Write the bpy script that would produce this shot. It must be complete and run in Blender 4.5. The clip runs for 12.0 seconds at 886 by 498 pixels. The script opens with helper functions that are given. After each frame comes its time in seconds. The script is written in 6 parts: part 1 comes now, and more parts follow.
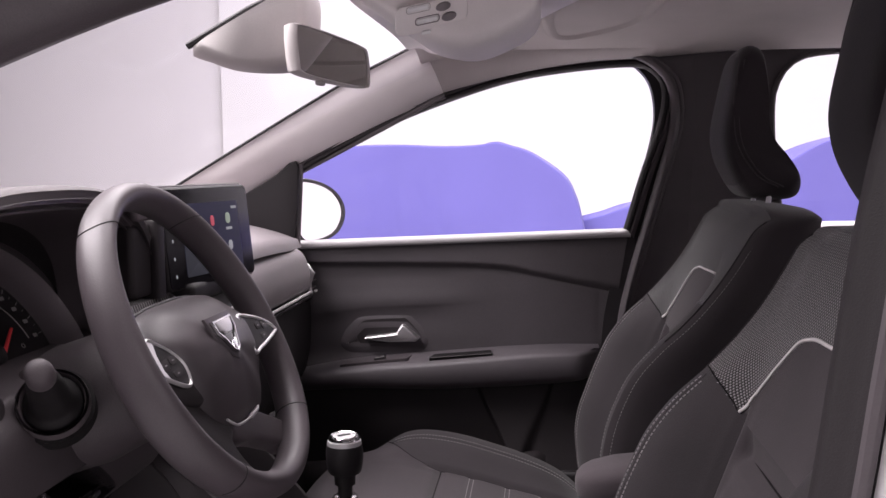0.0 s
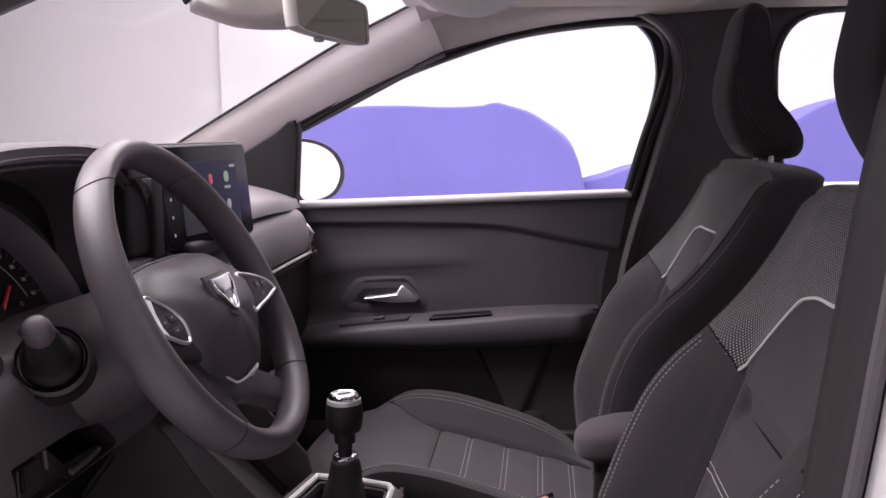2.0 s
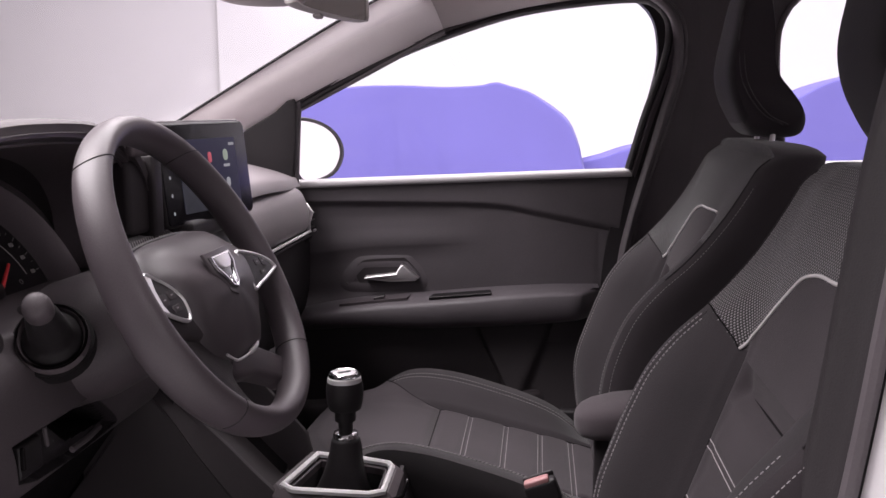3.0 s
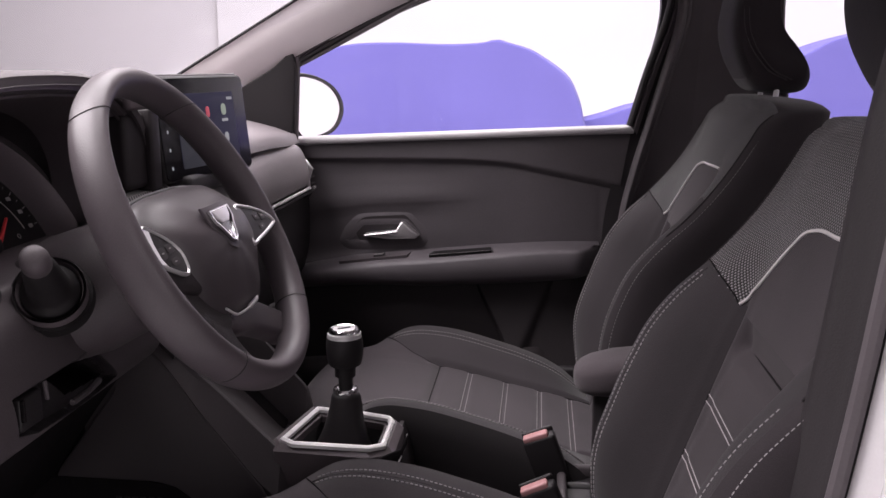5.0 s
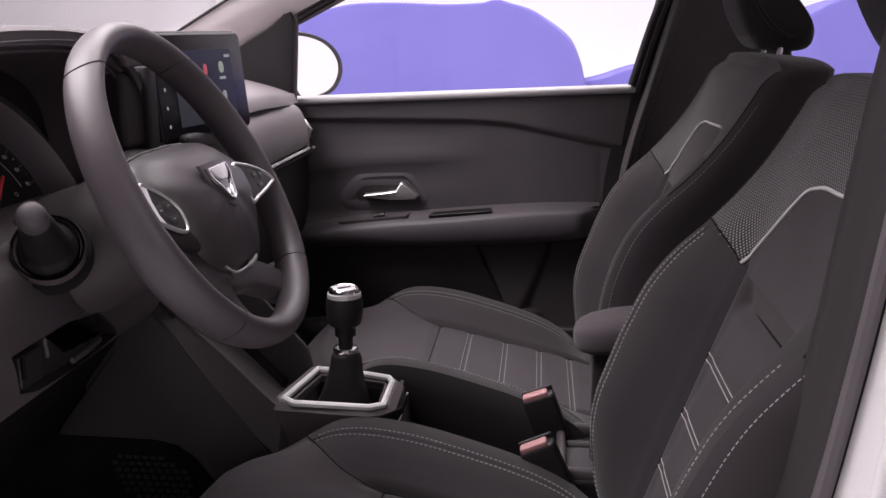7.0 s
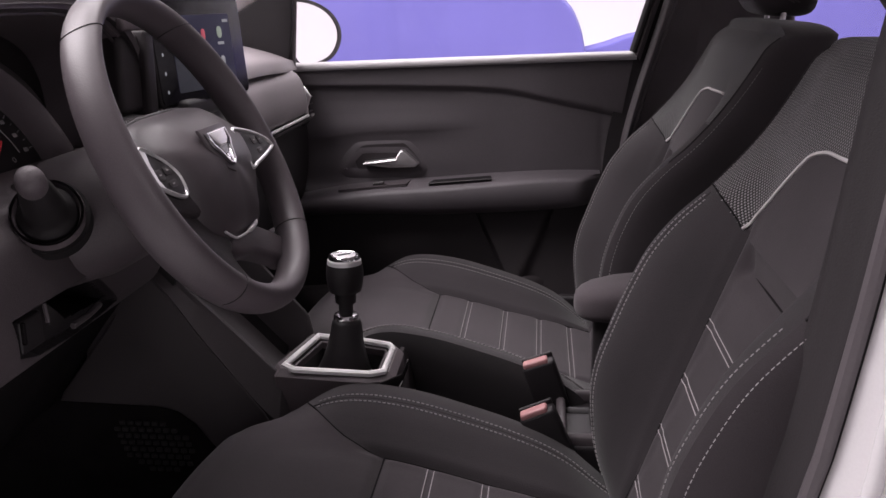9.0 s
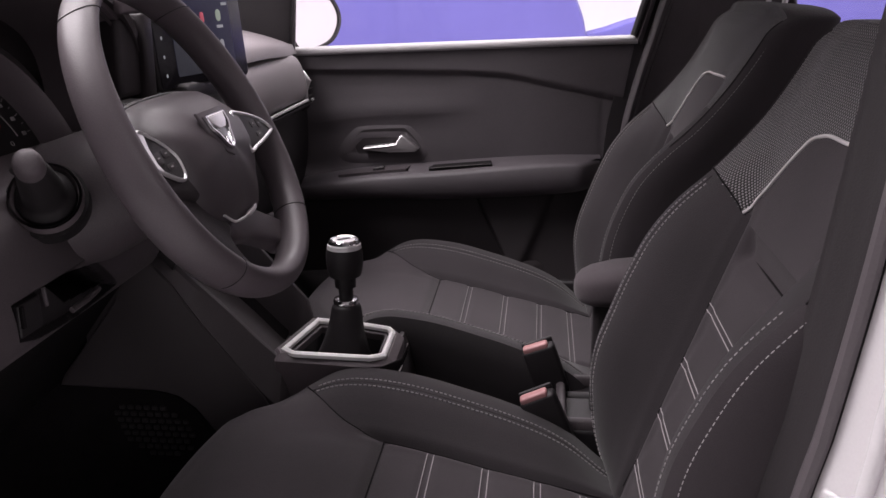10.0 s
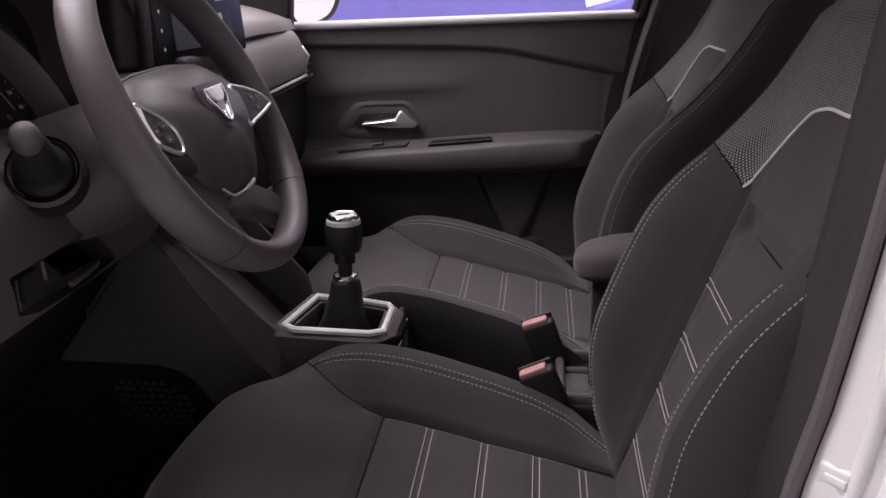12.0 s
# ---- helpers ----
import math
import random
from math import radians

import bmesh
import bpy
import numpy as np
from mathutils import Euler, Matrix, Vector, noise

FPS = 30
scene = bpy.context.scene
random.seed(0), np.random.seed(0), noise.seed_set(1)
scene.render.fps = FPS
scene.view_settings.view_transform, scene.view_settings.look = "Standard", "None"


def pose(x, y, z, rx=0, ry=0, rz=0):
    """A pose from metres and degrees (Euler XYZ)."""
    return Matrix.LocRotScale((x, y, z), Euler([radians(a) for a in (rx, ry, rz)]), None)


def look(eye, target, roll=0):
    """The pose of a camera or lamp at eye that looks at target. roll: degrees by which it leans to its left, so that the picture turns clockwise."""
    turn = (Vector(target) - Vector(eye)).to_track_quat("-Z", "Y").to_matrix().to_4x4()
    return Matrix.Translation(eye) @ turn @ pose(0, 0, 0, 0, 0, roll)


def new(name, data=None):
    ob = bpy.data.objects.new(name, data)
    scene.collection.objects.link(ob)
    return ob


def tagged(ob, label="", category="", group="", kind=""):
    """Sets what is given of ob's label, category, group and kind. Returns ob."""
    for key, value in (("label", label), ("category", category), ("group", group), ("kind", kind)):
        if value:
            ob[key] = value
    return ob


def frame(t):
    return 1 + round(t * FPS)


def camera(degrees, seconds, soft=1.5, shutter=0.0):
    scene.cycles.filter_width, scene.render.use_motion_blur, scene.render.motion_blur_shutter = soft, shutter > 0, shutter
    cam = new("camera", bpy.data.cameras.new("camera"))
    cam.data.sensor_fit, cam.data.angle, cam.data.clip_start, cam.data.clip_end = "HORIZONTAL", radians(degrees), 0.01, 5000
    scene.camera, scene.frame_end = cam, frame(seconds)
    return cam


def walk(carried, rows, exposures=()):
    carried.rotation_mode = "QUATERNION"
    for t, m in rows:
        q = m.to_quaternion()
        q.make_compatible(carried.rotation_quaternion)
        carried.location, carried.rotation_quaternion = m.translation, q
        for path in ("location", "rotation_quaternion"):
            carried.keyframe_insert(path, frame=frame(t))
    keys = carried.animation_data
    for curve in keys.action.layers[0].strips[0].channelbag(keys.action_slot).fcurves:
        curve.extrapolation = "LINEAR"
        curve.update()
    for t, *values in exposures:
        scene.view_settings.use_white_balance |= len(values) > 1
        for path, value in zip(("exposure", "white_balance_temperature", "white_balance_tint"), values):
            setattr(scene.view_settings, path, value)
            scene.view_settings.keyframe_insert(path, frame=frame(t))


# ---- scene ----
cam = camera(51.2, 12.0)
PATH = [
    (0, (0.365, -1.349, 1.105), (0.156, 0.632, 0.928), -0.6),
    (0.5, (0.364, -1.347, 1.104), (0.156, 0.632, 0.908), -0.6),
    (1, (0.364, -1.346, 1.103), (0.156, 0.631, 0.886), -0.6),
    (1.5, (0.364, -1.344, 1.101), (0.156, 0.631, 0.865), -0.5),
    (2, (0.364, -1.343, 1.099), (0.156, 0.629, 0.842), -0.5),
    (2.5, (0.363, -1.342, 1.098), (0.156, 0.628, 0.82), -0.5),
    (3, (0.362, -1.34, 1.095), (0.156, 0.627, 0.797), -0.5),
    (5, (0.362, -1.335, 1.088), (0.156, 0.617, 0.705), -0.4),
    (5.5, (0.361, -1.335, 1.088), (0.157, 0.613, 0.685), -0.4),
    (6, (0.361, -1.334, 1.086), (0.157, 0.61, 0.663), -0.4),
    (6.5, (0.361, -1.333, 1.082), (0.157, 0.607, 0.642), -0.5),
    (7, (0.361, -1.331, 1.081), (0.157, 0.604, 0.621), -0.4),
    (9, (0.359, -1.329, 1.075), (0.158, 0.591, 0.553), -0.4),
    (9.5, (0.36, -1.328, 1.073), (0.158, 0.588, 0.537), -0.4),
    (10, (0.36, -1.327, 1.072), (0.158, 0.585, 0.521), -0.4),
    (10.5, (0.361, -1.327, 1.07), (0.159, 0.582, 0.508), -0.4),
    (11, (0.359, -1.326, 1.069), (0.159, 0.58, 0.494), -0.4),
    (11.5, (0.359, -1.326, 1.068), (0.16, 0.576, 0.483), -0.4),
    (12, (0.36, -1.326, 1.067), (0.16, 0.573, 0.471), -0.4),
]
EXPOSURES = [(0.0, 0.46), (6.0, 0.38), (12.0, 0.24)]
walk(cam, exposures=EXPOSURES, rows=[(t, look(eye, target, roll)) for t, eye, target, roll in PATH])


# ---------------------------------------------------------------- world and lights
world = bpy.data.worlds.new("studio_air")
scene.world = world
world.use_nodes = True
world.node_tree.nodes["Background"].inputs[0].default_value = (1.0, 0.925, 0.965, 1)
world.node_tree.nodes["Background"].inputs[1].default_value = 0.045


def softbox(name, eye, target, sx, sy, watts, color=(1, 0.93, 0.955)):
    data = bpy.data.lights.new(name, "AREA")
    data.shape, data.size, data.size_y, data.energy, data.color = "RECTANGLE", sx, sy, watts, color
    ob = new(name, data)
    ob.matrix_world = look(eye, target)
    return ob


# all unseen, added and balanced by eye; near and entry only fill the cabin
softbox("studio_softbox_top", (0.2, 1.2, 5.2), (0.2, 1.1, 0), 6.0, 4.8, 365)
softbox("studio_softbox_front", (-2.7, 0.0, 4.3), (0.2, -0.05, 0.85), 2.4, 4.4, 390)
softbox("fill_near", (3.2, -2.4, 2.4), (0.6, -0.7, 0.8), 2.0, 2.0, 18)
softbox("fill_entry", (-1.9, -2.1, 4.5), (0.30, -0.6, 0.75), 2.4, 1.2, 76)
softbox("studio_softbox_far", (0.3, 3.6, 4.3), (0.2, 0.2, 0.7), 5.0, 1.6, 210)
softbox("studio_softbox_rear", (5.4, 1.5, 4.6), (8.5, 1.5, 1.2), 1.5, 6.0, 240, (1, 0.915, 0.965))
softbox("studio_softbox_backdrop", (0.5, 4.9, 5.4), (0.5, 7.2, 1.2), 7.0, 1.5, 138, (1, 0.915, 0.965))

# ---------------------------------------------------------------- materials


def material(name, color, rough=0.6, metal=0.0, grain=0.0, grain_scale=400.0, vary=0.15, vary_scale=6.0, spec=0.5, sheen=0.0, coat=0.0):
    """A principled surface with a fine grain in its relief and a slow drift and speckle in its colour and gloss."""
    if max(color) < 0.2:
        color = (color[0] * 1.06, color[1] * 0.95, color[2] * 1.01)
    m = bpy.data.materials.new(name)
    m.use_nodes = True
    nt = m.node_tree
    p = nt.nodes["Principled BSDF"]
    p.inputs["Metallic"].default_value = metal
    p.inputs["Specular IOR Level"].default_value = spec
    p.inputs["Sheen Weight"].default_value = sheen
    p.inputs["Sheen Roughness"].default_value = 0.5
    p.inputs["Coat Weight"].default_value = coat
    tc = nt.nodes.new("ShaderNodeTexCoord")
    slow = nt.nodes.new("ShaderNodeTexNoise")
    slow.inputs["Scale"].default_value, slow.inputs["Detail"].default_value = vary_scale, 5
    nt.links.new(tc.outputs["Object"], slow.inputs["Vector"])
    fine = nt.nodes.new("ShaderNodeTexNoise")
    fine.inputs["Scale"].default_value, fine.inputs["Detail"].default_value = grain_scale, 3
    nt.links.new(tc.outputs["Object"], fine.inputs["Vector"])
    ramp = nt.nodes.new("ShaderNodeMapRange")
    ramp.inputs["From Min"].default_value, ramp.inputs["From Max"].default_value = 0.3, 0.7
    ramp.inputs["To Min"].default_value, ramp.inputs["To Max"].default_value = 1 - vary, 1 + vary
    nt.links.new(slow.outputs["Fac"], ramp.inputs["Value"])
    mul = nt.nodes.new("ShaderNodeVectorMath")
    mul.operation = "SCALE"
    mul.inputs[0].default_value = color
    speck = nt.nodes.new("ShaderNodeMapRange")
    speck.inputs["From Min"].default_value, speck.inputs["From Max"].default_value = 0.3, 0.7
    amp = 0.10 * min(1.0, 2 * grain) if max(color) < 0.2 else 0.02
    speck.inputs["To Min"].default_value, speck.inputs["To Max"].default_value = 1 - amp, 1 + amp
    nt.links.new(fine.outputs["Fac"], speck.inputs["Value"])
    both = nt.nodes.new("ShaderNodeMath")
    both.operation = "MULTIPLY"
    nt.links.new(ramp.outputs["Result"], both.inputs[0])
    nt.links.new(speck.outputs["Result"], both.inputs[1])
    nt.links.new(both.outputs[0], mul.inputs["Scale"])
    nt.links.new(mul.outputs["Vector"], p.inputs["Base Color"])
    gloss = nt.nodes.new("ShaderNodeMapRange")
    gloss.inputs["To Min"].default_value, gloss.inputs["To Max"].default_value = max(0.02, rough - 0.07), min(1, rough + 0.07)
    nt.links.new(slow.outputs["Fac"], gloss.inputs["Value"])
    nt.links.new(gloss.outputs["Result"], p.inputs["Roughness"])
    if grain:
        bump = nt.nodes.new("ShaderNodeBump")
        bump.inputs["Strength"].default_value, bump.inputs["Distance"].default_value = grain, 0.0006
        nt.links.new(fine.outputs["Fac"], bump.inputs["Height"])
        nt.links.new(bump.outputs["Normal"], p.inputs["Normal"])
    return m


def woven(name, dark, light, pitch, depth, rough=0.85, stretch=1.0, threshold=0.2, sheen=0.3):
    """Cloth of interlaced round knots, laid out in metres by the UV map."""
    m = material(name, dark, rough, 0, 0, 300, 0.12, 7, 0.3, sheen)
    nt = m.node_tree
    p = nt.nodes["Principled BSDF"]
    uv = nt.nodes.new("ShaderNodeUVMap")
    sep = nt.nodes.new("ShaderNodeSeparateXYZ")
    nt.links.new(uv.outputs["UV"], sep.inputs[0])

    def math(op, a, b=None):
        n = nt.nodes.new("ShaderNodeMath")
        n.operation = op
        for k, v in enumerate((a, b)):
            if v is None:
                continue
            if isinstance(v, (int, float)):
                n.inputs[k].default_value = v
            else:
                nt.links.new(v, n.inputs[k])
        return n.outputs[0]
    k = 2 * 3.14159 / pitch
    a = math("SINE", math("MULTIPLY", sep.outputs[0], k))
    b = math("SINE", math("MULTIPLY", sep.outputs[1], k * stretch))
    knot = math("MULTIPLY", a, b)
    edge = nt.nodes.new("ShaderNodeMapRange")
    edge.inputs["From Min"].default_value, edge.inputs["From Max"].default_value = threshold, threshold + 0.35
    nt.links.new(knot, edge.inputs["Value"])
    mix = nt.nodes.new("ShaderNodeMix")
    mix.data_type = "RGBA"
    nt.links.new(edge.outputs["Result"], mix.inputs["Factor"])
    mix.inputs["A"].default_value, mix.inputs["B"].default_value = (*dark, 1), (*light, 1)
    nt.links.new(mix.outputs["Result"], p.inputs["Base Color"])
    bump = nt.nodes.new("ShaderNodeBump")
    bump.inputs["Strength"].default_value, bump.inputs["Distance"].default_value = 0.7, depth
    nt.links.new(knot, bump.inputs["Height"])
    nt.links.new(bump.outputs["Normal"], p.inputs["Normal"])
    return m


M = {
    "fabric": material("seat_fabric", (0.0240, 0.0222, 0.0238), 0.88, 0, 0.6, 620, 0.16, 9, 0.25, 0.12),
    "fabric_dark": material("seat_side_fabric", (0.033, 0.0302, 0.0324), 0.85, 0, 0.5, 900, 0.14, 7, 0.25, 0.2),
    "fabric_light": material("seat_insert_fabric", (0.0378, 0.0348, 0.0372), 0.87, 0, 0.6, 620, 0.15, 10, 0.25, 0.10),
    "mesh_fabric": woven("seat_mesh_fabric", (0.006, 0.0055, 0.006), (0.30, 0.276, 0.292), 0.0060, 0.0010),
    "dash_fabric": woven("dash_striped_fabric", (0.015, 0.014, 0.015), (0.24, 0.22, 0.23), 0.007, 0.0006, 0.8, 0.02),
    "seat_skirt": material("seat_skirt_vinyl", (0.0135, 0.0125, 0.0132), 0.7, 0, 0.5, 700, 0.14, 8, 0.3),
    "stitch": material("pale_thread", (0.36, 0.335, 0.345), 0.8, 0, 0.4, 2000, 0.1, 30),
    # darker copy of the pale thread, with the passenger side's shade in its colour
    "stitch_shaded": material("pale_thread_shaded", (0.22, 0.205, 0.21), 0.8, 0, 0.4, 2000, 0.1, 30),
    "piping": material("pale_piping", (0.56, 0.53, 0.54), 0.65, 0, 0.3, 1500, 0.1, 20),
    "leather": material("wheel_leather", (0.070, 0.0645, 0.0683), 0.46, 0, 0.3, 700, 0.12, 9, 0.45),
    "airbag": material("airbag_cover_plastic", (0.056, 0.0520, 0.0545), 0.42, 0, 0.35, 700, 0.12, 9, 0.5),
    "satin_dull": material("brushed_lever_silver", (0.56, 0.54, 0.55), 0.42, 1.0, 0.1, 900, 0.06, 15),
    "plastic": material("grained_plastic", (0.052, 0.048, 0.050), 0.52, 0, 0.5, 650, 0.12, 5, 0.45),
    "plastic_black": material("black_plastic", (0.014, 0.013, 0.014), 0.5, 0, 0.4, 650, 0.15, 6, 0.4),
    "plastic_gloss": material("gloss_black_plastic", (0.012, 0.011, 0.013), 0.14, 0, 0.0, 300, 0.1, 6, 0.5, 0, 0.4),
    "screen_black": material("screen_cover_glass", (0.008, 0.008, 0.010), 0.22, 0, 0.0, 300, 0.1, 6, 0.2),
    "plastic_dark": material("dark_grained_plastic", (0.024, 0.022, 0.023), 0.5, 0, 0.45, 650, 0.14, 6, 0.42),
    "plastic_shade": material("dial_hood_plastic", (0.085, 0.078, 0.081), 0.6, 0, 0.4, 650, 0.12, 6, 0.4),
    "console": material("console_side_plastic", (0.034, 0.0316, 0.0328), 0.55, 0, 0.45, 650, 0.12, 5, 0.42),
    "cluster_black": material("dial_face_black", (0.012, 0.0113, 0.012), 0.35, 0, 0.1, 500, 0.1, 9, 0.4),
    "cluster_bowl": material("dial_bowl_plastic", (0.125, 0.117, 0.121), 0.5, 0, 0.3, 650, 0.1, 9, 0.45),
    "stalk_black": material("stalk_plastic", (0.011, 0.0105, 0.011), 0.6, 0, 0.3, 650, 0.1, 9, 0.3),
    "pillar_dark": material("pillar_trim_dark", (0.080, 0.0765, 0.0795), 0.6, 0, 0.45, 650, 0.12, 6, 0.42),
    "mirror_frame": material("mirror_frame_plastic", (0.58, 0.54, 0.54), 0.6, 0, 0.3, 600, 0.07, 5, 0.35),
    # pale trim darkened: the shade behind the mirror is in this colour
    "trim_shaded": material("sensor_cover_shaded", (0.44, 0.41, 0.41), 0.65, 0, 0.4, 600, 0.07, 5, 0.35),
    "fabric_side": material("driver_side_fabric", (0.033, 0.0298, 0.0320), 0.85, 0, 0.5, 900, 0.14, 7, 0.25, 0.2),
    "hood": material("dial_hood_top_plastic", (0.085, 0.083, 0.083), 0.65, 0, 0.5, 700, 0.1, 5, 0.35),
    # pale non-metal colour stands in for bright reflections on chrome
    "bright_trim": material("bright_silver_trim", (0.88, 0.86, 0.87), 0.28, 0.0, 0.05, 900, 0.05, 15, 0.6),
    # seat mesh again, toned down for the shade on the passenger seat
    "mesh_shaded": woven("seat_mesh_shaded", (0.025, 0.023, 0.0245), (0.074, 0.069, 0.072), 0.0058, 0.0006),
    "arm_cloth": material("armrest_fabric", (0.062, 0.057, 0.060), 0.88, 0, 0.6, 620, 0.14, 9, 0.25, 0.15),
    "studio_floor": material("studio_floor_paint", (0.52, 0.505, 0.515), 0.7, 0, 0, 60, 0.04, 0.5),
    "knee": material("knee_panel_plastic", (0.059, 0.0545, 0.057), 0.55, 0, 0.5, 650, 0.12, 5, 0.42),
    "post_trim": material("door_post_plastic", (0.0205, 0.0190, 0.0200), 0.6, 0, 0.5, 650, 0.12, 5, 0.38),
    "dash_top": material("soft_dash_plastic", (0.185, 0.182, 0.182), 0.6, 0, 0.5, 700, 0.1, 5, 0.4),
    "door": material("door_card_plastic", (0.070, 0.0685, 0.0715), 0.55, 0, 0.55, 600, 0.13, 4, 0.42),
    "headliner": material("headliner_felt", (0.47, 0.432, 0.428), 0.95, 0, 0.6, 700, 0.08, 5, 0.2),
    "trim_light": material("pale_pillar_trim", (0.85, 0.80, 0.805), 0.72, 0, 0.4, 600, 0.07, 5, 0.35),
    "ledge": material("window_ledge_paint", (0.37, 0.352, 0.365), 0.5, 0, 0.1, 500, 0.05, 5),
    "rubber": material("black_rubber", (0.018, 0.017, 0.018), 0.6, 0, 0.2, 500, 0.15, 10, 0.4),
    "rubber_grey": material("grey_door_seal", (0.088, 0.084, 0.087), 0.5, 0, 0.2, 500, 0.1, 10, 0.45),
    "chrome": material("chrome", (0.82, 0.81, 0.83), 0.12, 1.0, 0, 300, 0.04, 15),
    "satin": material("satin_silver", (0.80, 0.78, 0.79), 0.30, 0.65, 0.1, 900, 0.06, 15),
    "white_paint": material("white_car_paint", (0.64, 0.612, 0.632), 0.35, 0, 0.05, 500, 0.03, 3, 0.5, 0, 0.5),
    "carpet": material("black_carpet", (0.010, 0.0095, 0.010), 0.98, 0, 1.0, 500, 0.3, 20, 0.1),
    "red": material("buckle_red", (0.44, 0.215, 0.22), 0.45, 0, 0.1, 500, 0.1, 30),
    "needle": material("gauge_needle", (0.75, 0.05, 0.06), 0.5, 0, 0, 300, 0.05, 30),
    "print": material("gauge_print", (0.31, 0.295, 0.30), 0.6, 0, 0, 300, 0.05, 30),
    "blue_cloth": material("blue_cover_cloth", (0.135, 0.122, 0.375), 0.85, 0, 0.0, 120, 0.05, 1.2, 0.2, 0.1),
    "studio_white": material("studio_paint_white", (0.88, 0.865, 0.88), 0.9, 0, 0, 60, 0.015, 0.4),
    "studio_grey": material("studio_paint_grey", (0.77, 0.745, 0.765), 0.9, 0, 0, 60, 0.03, 0.35),
    "studio_dark": material("studio_paint_dark", (0.26, 0.245, 0.255), 0.9, 0, 0, 60, 0.04, 0.35),
    "belt": material("woven_belt", (0.022, 0.021, 0.022), 0.7, 0, 0.6, 1200, 0.1, 20),
    "lens": material("lamp_lens", (0.86, 0.85, 0.87), 0.25, 0, 0.1, 400, 0.04, 30, 0.6),
}


def plain_mirror():
    m = bpy.data.materials.new("mirror_glass")
    m.use_nodes = True
    p = m.node_tree.nodes["Principled BSDF"]
    p.inputs["Base Color"].default_value = (0.66, 0.63, 0.65, 1)
    p.inputs["Metallic"].default_value, p.inputs["Roughness"].default_value = 1.0, 0.015
    return m


def clear_glass():
    m = bpy.data.materials.new("window_glass")
    m.use_nodes = True
    nt = m.node_tree
    out = nt.nodes["Material Output"]
    tr, gl, mix = (nt.nodes.new("ShaderNode" + n) for n in ("BsdfTransparent", "BsdfGlossy", "MixShader"))
    tr.inputs[0].default_value = (0.97, 0.965, 0.975, 1)
    gl.inputs["Roughness"].default_value = 0.02
    gl.inputs[0].default_value = (0.7, 0.7, 0.7, 1)
    mix.inputs[0].default_value = 0.025
    nt.links.new(tr.outputs[0], mix.inputs[1])
    nt.links.new(gl.outputs[0], mix.inputs[2])
    nt.links.new(mix.outputs[0], out.inputs["Surface"])
    return m


def glow(name, color, strength):
    m = bpy.data.materials.new(name)
    m.use_nodes = True
    p = m.node_tree.nodes["Principled BSDF"]
    p.inputs["Base Color"].default_value = (*[c * 0.3 for c in color], 1)
    p.inputs["Roughness"].default_value = 0.45
    p.inputs["Specular IOR Level"].default_value = 0.12
    p.inputs["Emission Color"].default_value = (*color, 1)
    p.inputs["Emission Strength"].default_value = strength
    return m


M["mirror"], M["mirror_tint"], M["glass"] = plain_mirror(), plain_mirror(), clear_glass()
M["mirror_tint"].name = "tinted_mirror_glass"
M["mirror_tint"].node_tree.nodes["Principled BSDF"].inputs["Base Color"].default_value = (0.5, 0.49, 0.47, 1)
M["screen"] = glow("lit_screen", (0.10, 0.10, 0.20), 0.06)
M["screen_grey"] = glow("lit_screen_card", (0.10, 0.10, 0.125), 0.16)
M["icon_red"] = glow("lit_icon_red", (0.8, 0.15, 0.2), 0.35)
M["icon_pale"] = glow("lit_icon_pale", (0.55, 0.62, 0.52), 0.3)
M["icon_white"] = glow("lit_icon_white", (0.7, 0.7, 0.75), 0.25)

# ---------------------------------------------------------------- shape helpers


def spline(points, n, closed=False):
    """n points on a smooth curve through the control points, evenly by length."""
    p = np.array(points, float)
    if closed:
        p = np.vstack([p[-1], p, p[0], p[1]])
    else:
        p = np.vstack([2 * p[0] - p[1], p, 2 * p[-1] - p[-2]])
    out = []
    for i in range(1, len(p) - 2):
        a, b, c, d = p[i - 1:i + 3]
        for t in np.linspace(0, 1, 16, endpoint=False):
            out.append(0.5 * (2 * b + (c - a) * t + (2 * a - 5 * b + 4 * c - d) * t * t + (3 * b - a - 3 * c + d) * t ** 3))
    out.append(p[-2])
    out = np.array(out)
    s = np.r_[0, np.cumsum(np.linalg.norm(np.diff(out, axis=0), axis=1))]
    u = np.linspace(0, s[-1], n + 1)[:-1] if closed else np.linspace(0, s[-1], n)
    return np.stack([np.interp(u, s, out[:, k]) for k in range(out.shape[1])], 1)


def graph(table):
    """A smooth function through (x, y) pairs."""
    xs, ys = np.array(table, float).T
    m = np.gradient(ys, xs)
    for i in range(len(xs) - 1):
        if ys[i] == ys[i + 1]:
            m[i] = m[i + 1] = 0

    def f(x):
        x = float(min(max(x, xs[0]), xs[-1]))
        i = min(max(int(np.searchsorted(xs, x)) - 1, 0), len(xs) - 2)
        h = xs[i + 1] - xs[i]
        t = (x - xs[i]) / h
        return ((2 * t ** 3 - 3 * t * t + 1) * ys[i] + (t ** 3 - 2 * t * t + t) * h * m[i]
                + (3 * t * t - 2 * t ** 3) * ys[i + 1] + (t ** 3 - t * t) * h * m[i + 1])
    return f


def smooth(a, b, x):
    t = min(max((x - a) / (b - a), 0), 1)
    return t * t * (3 - 2 * t)


